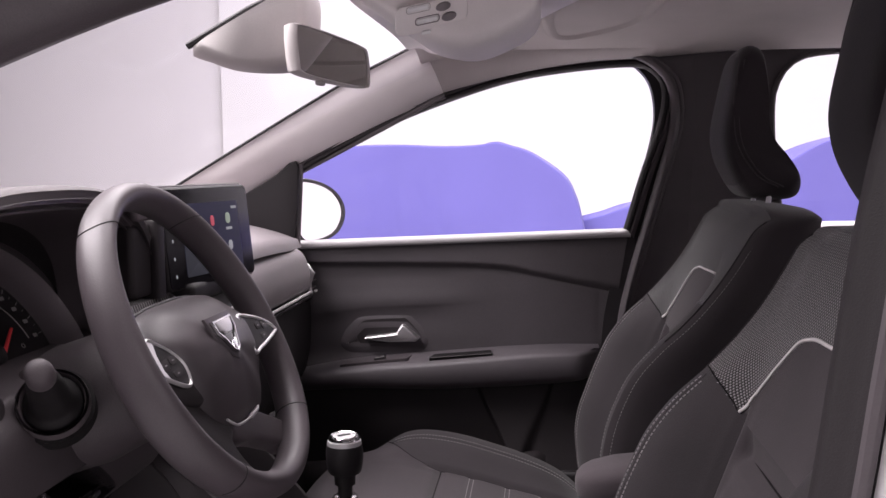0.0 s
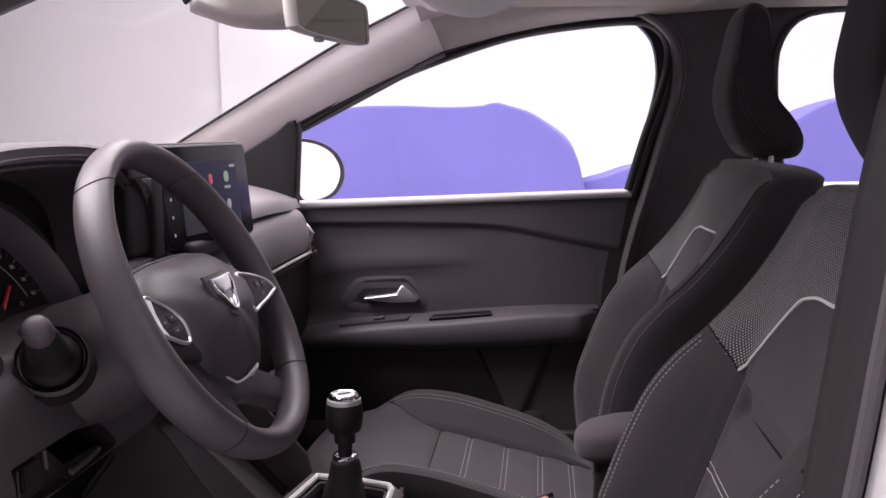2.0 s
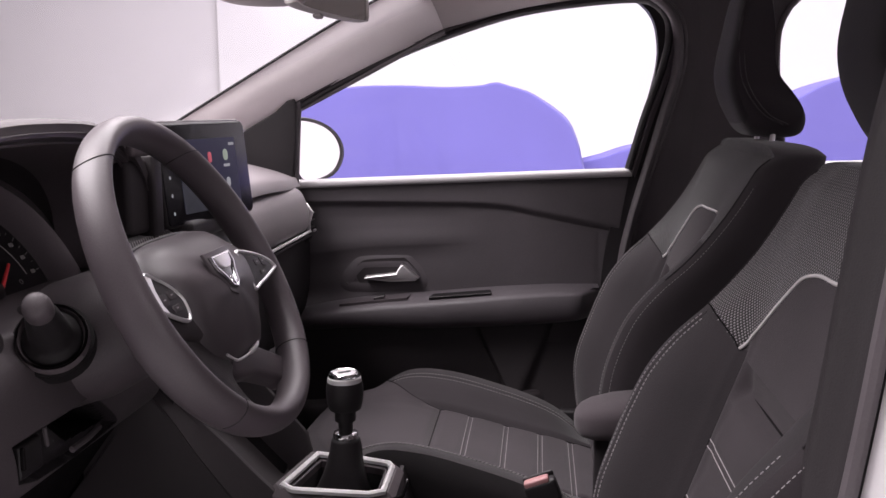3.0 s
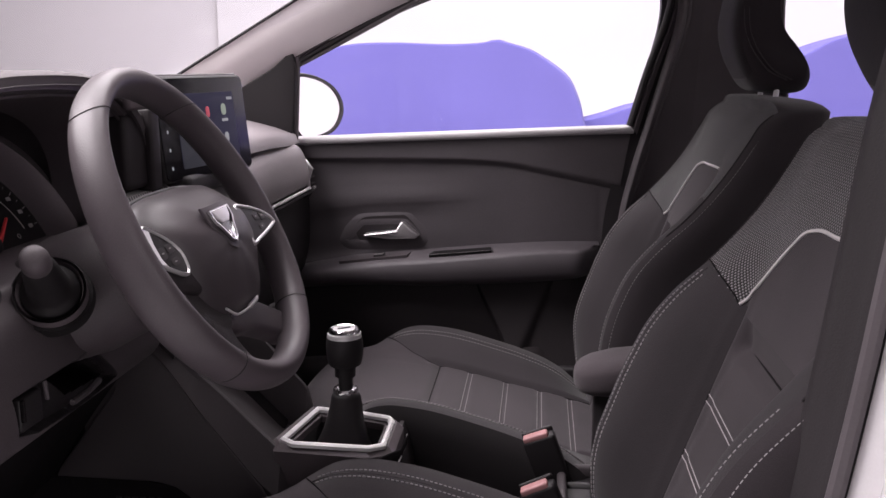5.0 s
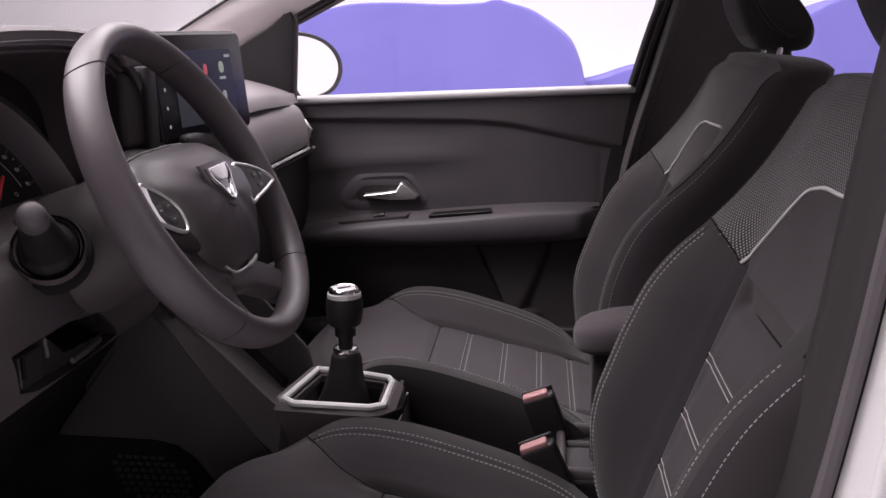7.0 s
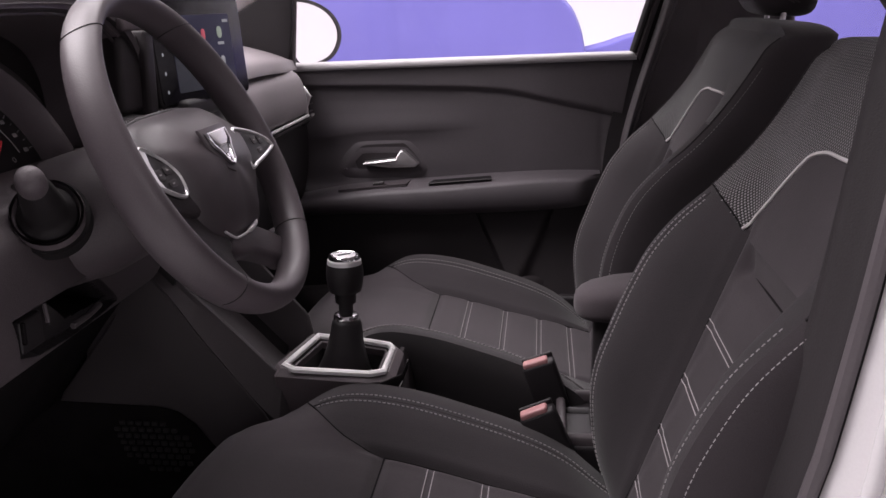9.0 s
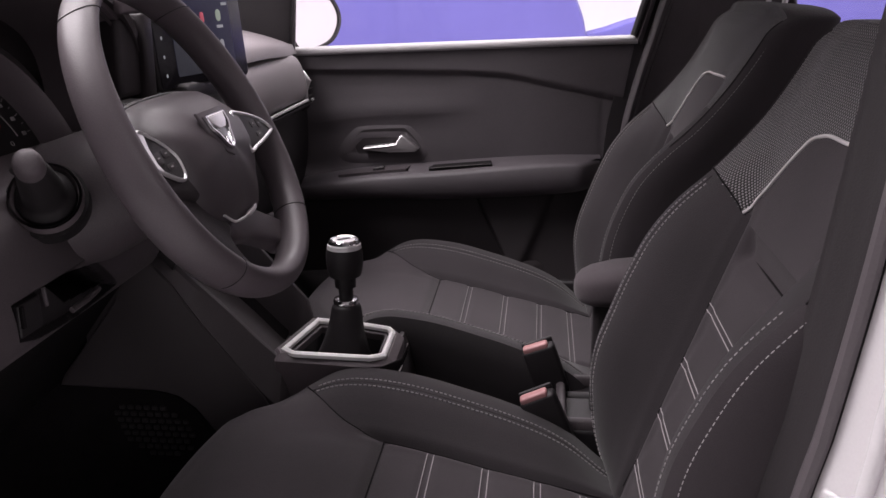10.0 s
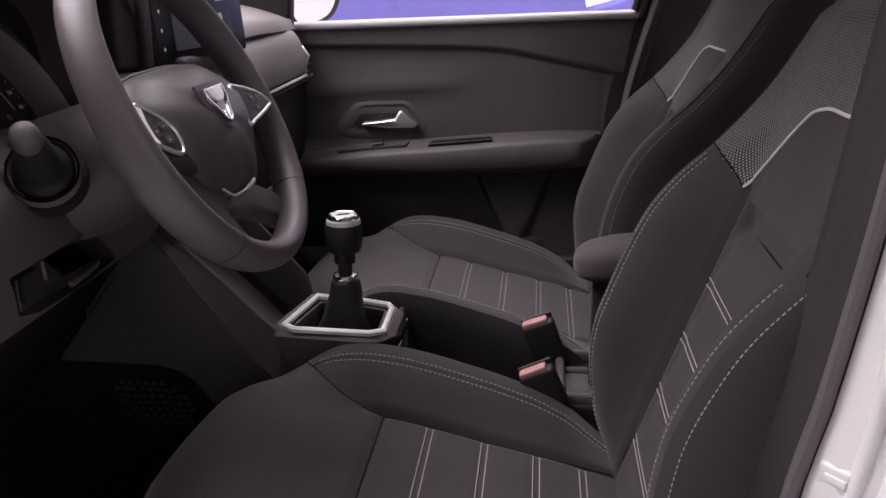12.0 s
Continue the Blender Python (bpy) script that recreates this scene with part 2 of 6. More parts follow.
def ring_faces(rows, cols, wrap=True, caps=True):
    f = []
    for i in range(rows - 1):
        for j in range(cols if wrap else cols - 1):
            k = (j + 1) % cols
            f.append((i * cols + j, i * cols + k, (i + 1) * cols + k, (i + 1) * cols + j))
    if caps and wrap:
        f.append(tuple(reversed(range(cols))))
        f.append(tuple((rows - 1) * cols + j for j in range(cols)))
    return f


def loft(rings, wrap=True, caps=True):
    rings = [np.array(r, float) for r in rings]
    return np.vstack(rings), ring_faces(len(rings), len(rings[0]), wrap, caps)


def tube(path, radius, n=8, closed=False, flat=1.0, side=None):
    """A round or flattened bar along a path; radius may be one number or one for each point."""
    path = np.array(path, float)
    r = np.broadcast_to(np.array(radius, float), (len(path),))
    d = np.roll(path, -1, 0) - np.roll(path, 1, 0) if closed else np.gradient(path, axis=0)
    d /= np.linalg.norm(d, axis=1)[:, None] + 1e-12
    up = np.array(side if side is not None else (0.13, 0.27, 0.95), float)
    rings = []
    for p, t, k in zip(path, d, r):
        a = np.cross(t, up)
        if np.linalg.norm(a) < 1e-6:
            a = np.cross(t, (1, 0, 0.1))
        a /= np.linalg.norm(a)
        b = np.cross(t, a)
        rings.append([p + k * (math.cos(w) * a + flat * math.sin(w) * b) for w in np.linspace(0, 2 * math.pi, n, endpoint=False)])
    v, f = loft(rings, True, not closed)
    if closed:
        m = len(path)
        f += [((m - 1) * n + j, (m - 1) * n + (j + 1) % n, (j + 1) % n, j) for j in range(n)]
    return v, f


def inset(poly, d):
    """A closed outline moved inwards by d (counter-clockwise outlines shrink)."""
    p = np.array(poly, float)
    area = 0.5 * np.sum(p[:, 0] * np.roll(p[:, 1], -1) - np.roll(p[:, 0], -1) * p[:, 1])
    sgn = 1 if area > 0 else -1
    e = np.roll(p, -1, 0) - p
    e /= np.linalg.norm(e, axis=1)[:, None] + 1e-12
    nrm = sgn * np.stack([-e[:, 1], e[:, 0]], 1)
    m = nrm + np.roll(nrm, 1, 0)
    m /= np.maximum(np.sum(m * m, 1), 0.6)[:, None] / 2
    return p + d * m


def plate(outline, axes, thick, bevel=0.002, dome=0.0, steps=3):
    """A slab with rounded edges: a closed 2D outline in the plane of axes = (origin, u, v, normal), standing up by thick."""
    o, u, v, n = (np.array(a, float) for a in axes)
    p = np.array(outline, float)
    c = p.mean(0)
    levels = [(0, 0.0)]
    for k in range(steps + 1):
        w = math.pi / 2 * k / steps
        levels.append((bevel * (1 - math.cos(w)), thick - bevel + bevel * math.sin(w)))
    rings = []
    for d, h in levels:
        q = inset(p, d) if d else p
        rings.append([o + a * u + b * v + h * n for a, b in q])
    if dome:
        top = inset(p, bevel)
        for k in range(1, 7):
            w = k / 7
            q = c + (top - c) * (1 - w)
            rings.append([o + a * u + b * v + (thick + dome * (1 - (1 - w) ** 2)) * n for a, b in q])
    return loft(rings)


def frame_ring(outline, axes, width, thick, bevel=0.001):
    """A flat frame of that width inside a closed outline."""
    o, u, v, n = (np.array(a, float) for a in axes)
    p = np.array(outline, float)
    seq = [(0, 0), (0, thick - bevel), (bevel, thick), (width - bevel, thick), (width, thick - bevel), (width, 0)]
    rings = [[o + a * u + b * v + h * n for a, b in inset(p, d)] for d, h in seq]
    rings.append(rings[0])
    return loft(rings, True, False)


def rounded(w, h, r, n=5, cx=0.0, cy=0.0):
    """A rounded rectangle outline, counter-clockwise."""
    out = []
    for sx, sy, a0 in ((1, -1, -90), (1, 1, 0), (-1, 1, 90), (-1, -1, 180)):
        for k in range(n):
            a = radians(a0 + 90 * k / (n - 1))
            out.append((cx + sx * (w / 2 - r) + r * math.cos(a), cy + sy * (h / 2 - r) + r * math.sin(a)))
    return out


def block(center, size, r=0.006, turn=(0, 0, 0)):
    """A box with well-rounded edges."""
    sx, sy, sz = size
    r = min(r, 0.49 * min(size))
    rings = []
    for k in range(5):
        w = math.pi / 2 * k / 4
        rings.append((r * (1 - math.sin(w)), -sz / 2 + r * (1 - math.cos(w))))
    rings += [(d, -h) for d, h in reversed(rings)]
    base = rounded(sx, sy, max(r, 0.001))
    rot = Euler([radians(a) for a in turn]).to_matrix()
    out = []
    for d, h in rings:
        out.append([tuple(rot @ Vector((a * (1 - 2 * d / sx), b * (1 - 2 * d / sy), h)) + Vector(center)) for a, b in base])
    return loft(out)


def join(*shapes):
    vs, fs, k = [], [], 0
    for v, f in shapes:
        vs.append(np.array(v, float))
        fs += [tuple(i + k for i in q) for q in f]
        k += len(v)
    return np.vstack(vs), fs


ROOTS = {}


def thing(name, at, label, category, group="", kind=""):
    ob = new(name)
    ob.empty_display_size = 0.05
    ob.location = at
    ROOTS[ob.name] = Vector(at)
    return tagged(ob, label, category, group, kind)


def home(ob):
    while ob is not None and ob.name not in ROOTS:
        ob = ob.parent
    return ROOTS[ob.name] if ob is not None else Vector((0, 0, 0))


def part(name, shape, mat, parent=None, label="", smooth_deg=38, uv=None):
    """Links verts and faces, given in world metres, as one mesh under a thing or a part."""
    v, f = shape
    at = home(parent)
    me = bpy.data.meshes.new(name)
    me.from_pydata((np.array(v, float) - np.array(at)).tolist(), [], [tuple(int(i) for i in q) for q in f])
    me.materials.append(M[mat] if isinstance(mat, str) else mat)
    if uv is not None:
        layer = me.uv_layers.new(name="UVMap")
        idx = np.empty(len(me.loops), int)
        me.loops.foreach_get("vertex_index", idx)
        layer.data.foreach_set("uv", np.array(uv, float)[idx].ravel())
    bm = bmesh.new()
    bm.from_mesh(me)
    bmesh.ops.recalc_face_normals(bm, faces=bm.faces)
    for e in bm.edges:
        e.smooth = len(e.link_faces) < 2 or e.calc_face_angle(0) < radians(smooth_deg)
    for q in bm.faces:
        q.smooth = True
    bm.to_mesh(me)
    bm.free()
    ob = new(name, me)
    ob.parent = parent
    if label:
        ob["label"] = label
    return ob


def structure(name, shape, mat, label, category, smooth_deg=38, uv=None):
    return tagged(part(name, shape, mat, None, label, smooth_deg, uv), label, category, "", "structure")


def grid_shape(fn, us, vs, thick=None):
    """An open sheet of points fn(u, v)."""
    v = [fn(a, b) for a in us for b in vs]
    return np.array(v, float), ring_faces(len(us), len(vs), False, False)


def slab(fn, us, vs, back):
    """A sheet with thickness: fn(u, v) in front, moved by the vector back behind."""
    v, f = grid_shape(fn, us, vs)
    n, r, c = len(v), len(us), len(vs)
    w = v + np.array(back, float)
    g = [tuple(i + n for i in reversed(q)) for q in f]
    rim = [i * c for i in range(r)] + [(r - 1) * c + j for j in range(1, c)] + [i * c + c - 1 for i in range(r - 2, -1, -1)] + [j for j in range(c - 2, 0, -1)]
    g += [(rim[k], rim[(k + 1) % len(rim)], rim[(k + 1) % len(rim)] + n, rim[k] + n) for k in range(len(rim))]
    return np.vstack([v, w]), f + g


def dashes(path, length, gap, radius):
    """Short stitches along a path, joined."""
    path = np.array(path, float)
    s = np.r_[0, np.cumsum(np.linalg.norm(np.diff(path, axis=0), axis=1))]
    out = []
    u = 0.0
    while u + length < s[-1]:
        q = [np.array([np.interp(w, s, path[:, k]) for k in range(3)]) for w in (u, u + length / 2, u + length)]
        out.append(tube(q, [radius * 0.7, radius, radius * 0.7], 5))
        u += length + gap
    return join(*out)

# ---------------------------------------------------------------- studio: floor, backdrop, covered vehicles
def sheet(a, b, c, d, n=6):
    a, b, c, d = (np.array(q, float) for q in (a, b, c, d))
    return grid_shape(lambda u, v: (a * (1 - u) + b * u) * (1 - v) + (d * (1 - u) + c * u) * v, np.linspace(0, 1, n), np.linspace(0, 1, n))


# unseen floor; its grey is chosen to cut light bounced into the cabin
structure("ground", sheet((-400, -400, 0), (400, -400, 0), (400, 400, 0), (-400, 400, 0), 3), "studio_floor", "smooth pale grey painted studio floor", "floor")


def wall_profile(x0, x1, y0, height, radius, lift=0.0):
    pts = [(y0 - radius + radius * math.sin(a), radius - radius * math.cos(a) + lift) for a in np.linspace(0, math.pi / 2, 12)]
    pts += [(y0, height)]
    rings = [[(x, y, z) for x in (x0, x1)] for y, z in pts]
    v, f = loft(rings, False, False)
    w = v + np.array((0, 0.12, -0.004))
    return np.vstack([v, w]), f + [tuple(i + len(v) for i in reversed(q)) for q in f]


structure("wall_backdrop", wall_profile(-2.90, 26, 8.0, 7.0, 1.2, 0.004), "studio_white", "curved seamless white studio backdrop", "wall")
structure("wall_side", wall_profile(-26, -2.90, 8.06, 7.0, 1.0, 0.006), "studio_grey", "pale grey studio side wall", "wall")

wv, wf = wall_profile(-14, 14, 9.0, 7.0, 1.2, 0.004)
nv, nf = wall_profile(-14, 14, 9.0, 7.0, 1.2, 0.004)
# unseen wall, added dark so that little light returns through the open door
structure("wall_near_studio", ([(-x, -y, z) for x, y, z in nv], nf), "studio_dark", "grey studio wall facing the open car door", "wall")
structure("wall_rear_studio", ([(y, -x, z) for x, y, z in wv], wf), "studio_white", "white studio wall behind the car", "wall")


def covered_vehicle(label, cx, cy, half_x, outline, folds, seed):
    """A car under a cloth: rings across its depth, scaled from one outline, with hanging folds."""
    rnd = random.Random(seed)
    ob = thing("covered_car", (cx, cy, 0), label, "covered car", "covered cars")
    prof = spline(outline, 90)
    depth = [(-0.418, 0.992, 0.994), (-0.416, 0.996, 0.997), (-0.41, 0.999, 0.999), (-0.4, 1.0, 1.0), (-0.1, 1.0, 1.0), (0.4, 0.98, 0.975), (0.9, 0.94, 0.93), (1.3, 0.87, 0.82), (1.5, 0.78, 0.6)]
    ph = [rnd.uniform(0, 6.28) for _ in range(6)]
    rings = []
    dd = depth[:4] + [tuple(q) for q in spline([(d, a, b) for d, a, b in depth[3:]], 36)[1:]]
    for d, sx, sz in dd:
        r = []
        for k, (x, z) in enumerate(prof):
            w = k / (len(prof) - 1)
            hang = 1 - smooth(0.45, 0.95, z)
            fold = 0.018 * math.sin(7 * d + 9 * w + ph[0]) + 0.022 * hang * math.sin(23 * d + ph[1]) + 0.012 * math.sin(31 * w + 3 * d + ph[2])
            flare = 1 + 0.05 * hang
            r.append((cx + x * sx * flare + fold * folds, cy + d * (1 + 0.02 * hang) + 0.02 * folds * math.sin(15 * w + ph[3]) * hang, max(0.012, z * sz + 0.6 * fold * folds * smooth(0.3, 0.9, z))))
        rings.append(r)
    # the side towards the cars hangs in shallow upright folds round its middle
    first, mid = np.array(rings[0]), np.array((cx, 0, 0.55))
    inner = []
    for k in np.linspace(0.03, 0.985, 26):
        r = []
        for x, y, z in first:
            px, pz = x * k + mid[0] * (1 - k), z * k + mid[2] * (1 - k)
            crease_in = sum(0.010 * math.exp(-((px - cx - at) / wide) ** 2) for at, wide in ((-0.10, 0.045), (0.20, 0.040), (0.62, 0.06), (-0.58, 0.07)))
            r.append((px, y - 0.010 * (1 - k) + crease_in * (1 - k ** 4) + 0.012 * folds * math.sin(9 * pz + 2 * px + ph[4]) * (1 - k), pz))
        inner.append(r)
    part("cover", loft(inner + rings), "blue_cloth", ob, "", 60)
    return ob


covered_vehicle("car hidden under a smooth blue cloth cover", -0.42, 4.6, 1.0,
                [(-0.99, 0.01), (-0.97, 0.5), (-0.90, 0.88), (-0.68, 1.10), (-0.43, 1.217), (-0.08, 1.240), (0.26, 1.233), (0.46, 1.240), (0.514, 1.257), (0.60, 1.235), (0.748, 1.185), (0.933, 1.05), (1.0, 0.915), (1.02, 0.78), (1.03, 0.4), (1.04, 0.01)], 0.35, 3)
covered_vehicle("second car hidden under a draped blue cloth cover", 2.62, 4.75, 1.0,
                [(-2.35, 0.01), (-2.30, 0.5), (-2.156, 0.707), (-1.835, 0.815), (-1.70, 0.862), (-1.2, 0.96), (-0.88, 1.07), (-0.57, 1.238), (-0.1, 1.33), (0.5, 1.36), (1.0, 1.38), (1.5, 1.30), (1.8, 1.1), (1.9, 0.7), (1.95, 0.01)], 0.5, 8)

# ---------------------------------------------------------------- car shell: floor, roof, pillars, glass
floor_pan = grid_shape(lambda x, y: (x, y, 0.22 + 0.06 * math.exp(-(y / 0.12) ** 2) + 0.30 * smooth(-0.55, -0.9, x)), np.linspace(-1.0, 1.9, 30), np.linspace(-0.69, 0.69, 24))
structure("floor", floor_pan, "carpet", "black carpeted car floor", "floor")


def roof_z(x, y):
    return 1.395 - 0.055 * abs(y / 0.62) ** 3.2 - 0.03 * smooth(0.25, 0.05, x) - 0.05 * smooth(1.2, 1.9, x)


structure("ceiling", slab(lambda x, y: (x, y, roof_z(x, y)), np.linspace(0.116, 1.9, 40), np.linspace(-0.63, 0.63, 32), (0, 0, 0.03)), "headliner", "pale grey felt headliner under the roof", "headliner")
structure("roof", slab(lambda x, y: (x - 0.02, y * 1.06, roof_z(x, y) + 0.04), np.linspace(0.10, 1.95, 20), np.linspace(-0.64, 0.64, 20), (0, 0, 0.02)), "white_paint", "white painted car roof", "roof")
structure("wall_rear", slab(lambda y, z: (1.9 - 0.1 * z, y, z), np.linspace(-0.68, 0.68, 8), np.linspace(0.2, 1.0, 8), (0.05, 0, 0)), "plastic_black", "dark trim panel behind the rear seats", "trim panel")


structure("trim_header", slab(lambda k, y: (0.095 + 0.02 * smooth(0.0, 0.5, abs(y)) + 0.04 * k, y, (1.343 - 0.05 * abs(y / 0.62) ** 3 * smooth(0.52, 0.40, abs(y))) * (1 - k) + (roof_z(0.135, y) - 0.003) * k), np.linspace(0, 1, 6), np.linspace(-0.56, 0.56, 40), (0, 0, 0.012)), "trim_light", "pale header trim above the windscreen", "headliner")


def windscreen_pt(y, k):
    base = np.array((-0.80, y, 0.985))
    top = np.array((0.09, y * 0.93, 1.375))
    p = base * (1 - k) + top * k
    p[0] += 0.16 * (y / 0.66) ** 2 * (1 - 0.55 * k)
    p[2] += 0.03 * math.sin(math.pi * k) * (1 - (y / 0.66) ** 2) - 0.045 * k * (y / 0.62) ** 2
    return p


screen = structure("window_front", slab(windscreen_pt, np.linspace(-0.66, 0.66, 24), np.linspace(0, 1, 16), (-0.004, 0, 0.003)), "glass", "clear curved windscreen glass", "windscreen")
screen.visible_shadow = False

# passenger side: pillar trims, roof rail, seals, glass
A_TOP = [(-0.52, 0.655, 1.02), (-0.416, 0.62, 1.075), (-0.318, 0.62, 1.132), (-0.063, 0.615, 1.276), (0.07, 0.605, 1.340), (0.115, 0.60, 1.360)]
A_LOW = [(-0.40, 0.70, 0.985), (-0.263, 0.67, 1.060), (-0.150, 0.668, 1.112), (0.055, 0.66, 1.214), (0.115, 0.656, 1.245), (0.158, 0.653, 1.264)]


def strip_between(a, b, bulge, n=40, m=9, back=(0.0, 0.03, 0.01)):
    a, b = spline(a, n), spline(b, n)
    us, vs = range(n), np.linspace(0, 1, m)
    d = np.array(bulge, float)
    return slab(lambda i, k: a[i] * (1 - k) + b[i] * k + d * math.sin(math.pi * k), us, vs, back)


structure("pillar_front_far", strip_between(A_TOP, A_LOW, (0.004, -0.014, 0.0)), "trim_light", "pale grey windscreen pillar trim", "pillar trim")
part("windscreen_edge", tube(spline([(p[0] - 0.002, p[1] - 0.002, p[2] + 0.0015) for p in A_TOP], 40), 0.0032, 8), "rubber", bpy.data.objects["window_front"], "black edge band of the windscreen")
part("pillar_seal", tube(spline([(p[0] + 0.004, p[1] - 0.004, p[2] - 0.008) for p in A_LOW[1:]], 40), 0.0048, 8), "rubber_grey", bpy.data.objects["pillar_front_far"], "grey rubber seal along the pillar")
RAIL_TOP = [(0.115, 0.60, 1.360), (0.2, 0.60, 1.352), (0.42, 0.60, 1.350), (0.65, 0.60, 1.350), (1.0, 0.60, 1.355), (1.5, 0.60, 1.34), (1.85, 0.6, 1.31)]
RAIL_LOW = [(0.158, 0.653, 1.264), (0.21, 0.652, 1.277), (0.30, 0.652, 1.298), (0.42, 0.652, 1.317), (0.56, 0.652, 1.327), (1.0, 0.652, 1.340), (1.85, 0.652, 1.29)]
structure("roof_rail_far", strip_between(RAIL_TOP, RAIL_LOW, (0.003, -0.0125, 0.001), 60), "headliner", "pale grey headliner edge above the doors", "headliner")

WINDOW_TOP = [(-0.178, 1.095), (-0.075, 1.149), (0.052, 1.209), (0.176, 1.255), (0.298, 1.291), (0.418, 1.310), (0.556, 1.319), (0.604, 1.305), (0.629, 1.264), (0.621, 1.19), (0.585, 1.083), (0.551, 0.966)]


outer = spline(WINDOW_TOP, 70)
seal_thing = thing("door_frame", (0.2, 0.70, 0.95), "black upper frame of the closed passenger door", "door frame")
SEAL = [(x, 0.662, z) for x, z in outer]
part("window_seal", tube([(x, y + 0.006, z) for x, y, z in SEAL], 0.0085, 10, False, 1.6, (0, 1, 0)), "rubber", seal_thing)
frame_out = inset(np.vstack([outer, [(0.2, 0.93)]]), -0.019)[:-1]
part("frame_band", loft([[(x, 0.668, z) for x, z in outer], [(a, 0.656, b) for a, b in (outer + frame_out) / 2], [(a, 0.664, b) for a, b in frame_out], [(a, 0.72, b) for a, b in frame_out], [(x, 0.72, z) for x, z in outer]], False, False), "rubber_grey", seal_thing)
b_line = spline([(x - 0.008, y, z) for x, y, z in [(0.52, 0.655, 1.345), (0.585, 0.655, 1.330), (0.634, 0.655, 1.290), (0.651, 0.655, 1.235), (0.648, 0.655, 1.17), (0.62, 0.66, 1.06), (0.594, 0.665, 0.965), (0.565, 0.665, 0.86), (0.545, 0.665, 0.76), (0.535, 0.665, 0.6)]], 60)
part("outer_seal", tube([(p[0] + 0.004, p[1], p[2]) for p in b_line], 0.0105, 12, False, 1.5, (0, 1, 0)), "rubber_grey", seal_thing, "grey rubber door seal")
part("inner_seal", tube([(p[0] + 0.017, p[1] - 0.003, p[2] + 0.003) for p in b_line], 0.005, 8), "rubber_grey", seal_thing, "grey rubber door seal")
sail = [(-0.40, 0.975), (-0.20, 0.945), (-0.176, 0.945), (-0.165, 1.115), (-0.22, 1.087), (-0.31, 1.035)]
part("mirror_sail", plate(spline(sail, 40, True), ((0, 0.655, 0), (1, 0, 0), (0, 0, 1), (0, -1, 0)), 0.012, 0.004), "plastic_black", seal_thing, "black triangular panel at the mirror")
part("quarter_post", tube([(-0.172, 0.658, 0.93), (-0.166, 0.658, 1.02), (-0.160, 0.658, 1.115)], 0.006, 8), "rubber_grey", seal_thing)


def pane(name, outline, y0, label):
    v = [(x, y0, z) for x, z in outline] + [(x, y0 + 0.004, z) for x, z in outline]
    n = len(outline)
    f = [tuple(range(n)), tuple(reversed(range(n, 2 * n)))] + [(k, (k + 1) % n, n + (k + 1) % n, n + k) for k in range(n)]
    ob = structure(name, (v, f), "glass", label, "window")
    ob.visible_shadow = False
    return ob


pane("window_1", [(p[0], p[1]) for p in outer] + [(0.54, 0.94), (-0.18, 0.92)], 0.70, "clear side window of the passenger door")
REAR_WIN = [(0.985, 0.962), (0.905, 0.966), (0.874, 0.995), (0.858, 1.09), (0.849, 1.20), (0.855, 1.265), (0.885, 1.312), (0.935, 1.331), (1.05, 1.335), (1.3, 1.33), (1.5, 1.28), (1.62, 1.1), (1.6, 0.99), (1.3, 0.985)]
rw = spline(REAR_WIN, 80, True)
pane("window_2", rw, 0.70, "clear rear side window")

structure("pillar_centre_far", slab(lambda i, k: (b_line[i][0] + 0.022 + (0.72 - b_line[i][0]) * k, 0.664 + 0.008 * k, b_line[i][2] + 0.004), range(60), np.linspace(0, 1, 6), (0, 0.06, 0)), "pillar_dark", "dark centre pillar trim between the doors", "pillar trim")
structure("door_gap", slab(lambda i, k: (b_line[i][0] - 0.035 + 0.07 * k, 0.684, b_line[i][2]), range(60), np.linspace(0, 1, 3), (0, 0.03, 0)), "rubber", "dark gap between door and pillar", "door gap")

# inner side trim behind the front door: pillar and rear door, with the window opening cut through
outer_box = []
for x, z in rw:
    a = math.atan2(z - 1.13, (x - 1.2) * 0.62)
    outer_box.append((x, z, a))


def to_box(x, z):
    dx, dz = x - 1.2, z - 1.13
    k = min((0.66 if dx > 0 else 0.565) / max(abs(dx), 1e-6), (0.222 if dz > 0 else 0.80) / max(abs(dz), 1e-6))
    return 1.2 + k * dx, 1.13 + k * dz


rings = []
for k in (0, 0.02, 0.06, 0.2, 0.5, 1.0):
    r = []
    for x, z in rw:
        bx, bz = to_box(x, z)
        px, pz = x + (bx - x) * k, z + (bz - z) * k
        r.append((px, 0.70 if k == 0 else 0.672 - 0.010 * math.sin(math.pi * min(1, k * 1.2)), pz))
    rings.append(r)
structure("wall_side_rear", loft(rings, True, False), "pillar_dark", "dark trim of the centre pillar and rear door", "pillar trim")
part("rear_seal", tube([(x, 0.668, z) for x, z in rw], 0.006, 8, True), "rubber_grey", bpy.data.objects["window_2"], "grey rubber window seal")
structure("ledge_rear", slab(lambda x, k: (x, 0.655 + 0.055 * k, 0.968 + 0.012 * (x - 0.95) + 0.012 * k), np.linspace(0.86, 1.62, 12), np.linspace(0, 1, 5), (0, 0.0, -0.03)), "white_paint", "white window ledge of the rear door", "window ledge")
structure("wall_outer_far", slab(lambda x, z: (x, 0.76 + 0.03 * math.sin(math.pi * (z - 0.25) / 0.8), z), np.linspace(-0.9, 1.95, 20), np.linspace(0.22, 0.935, 12), (0, 0.012, 0)), "white_paint", "white painted outer skin of the far car side", "body side")

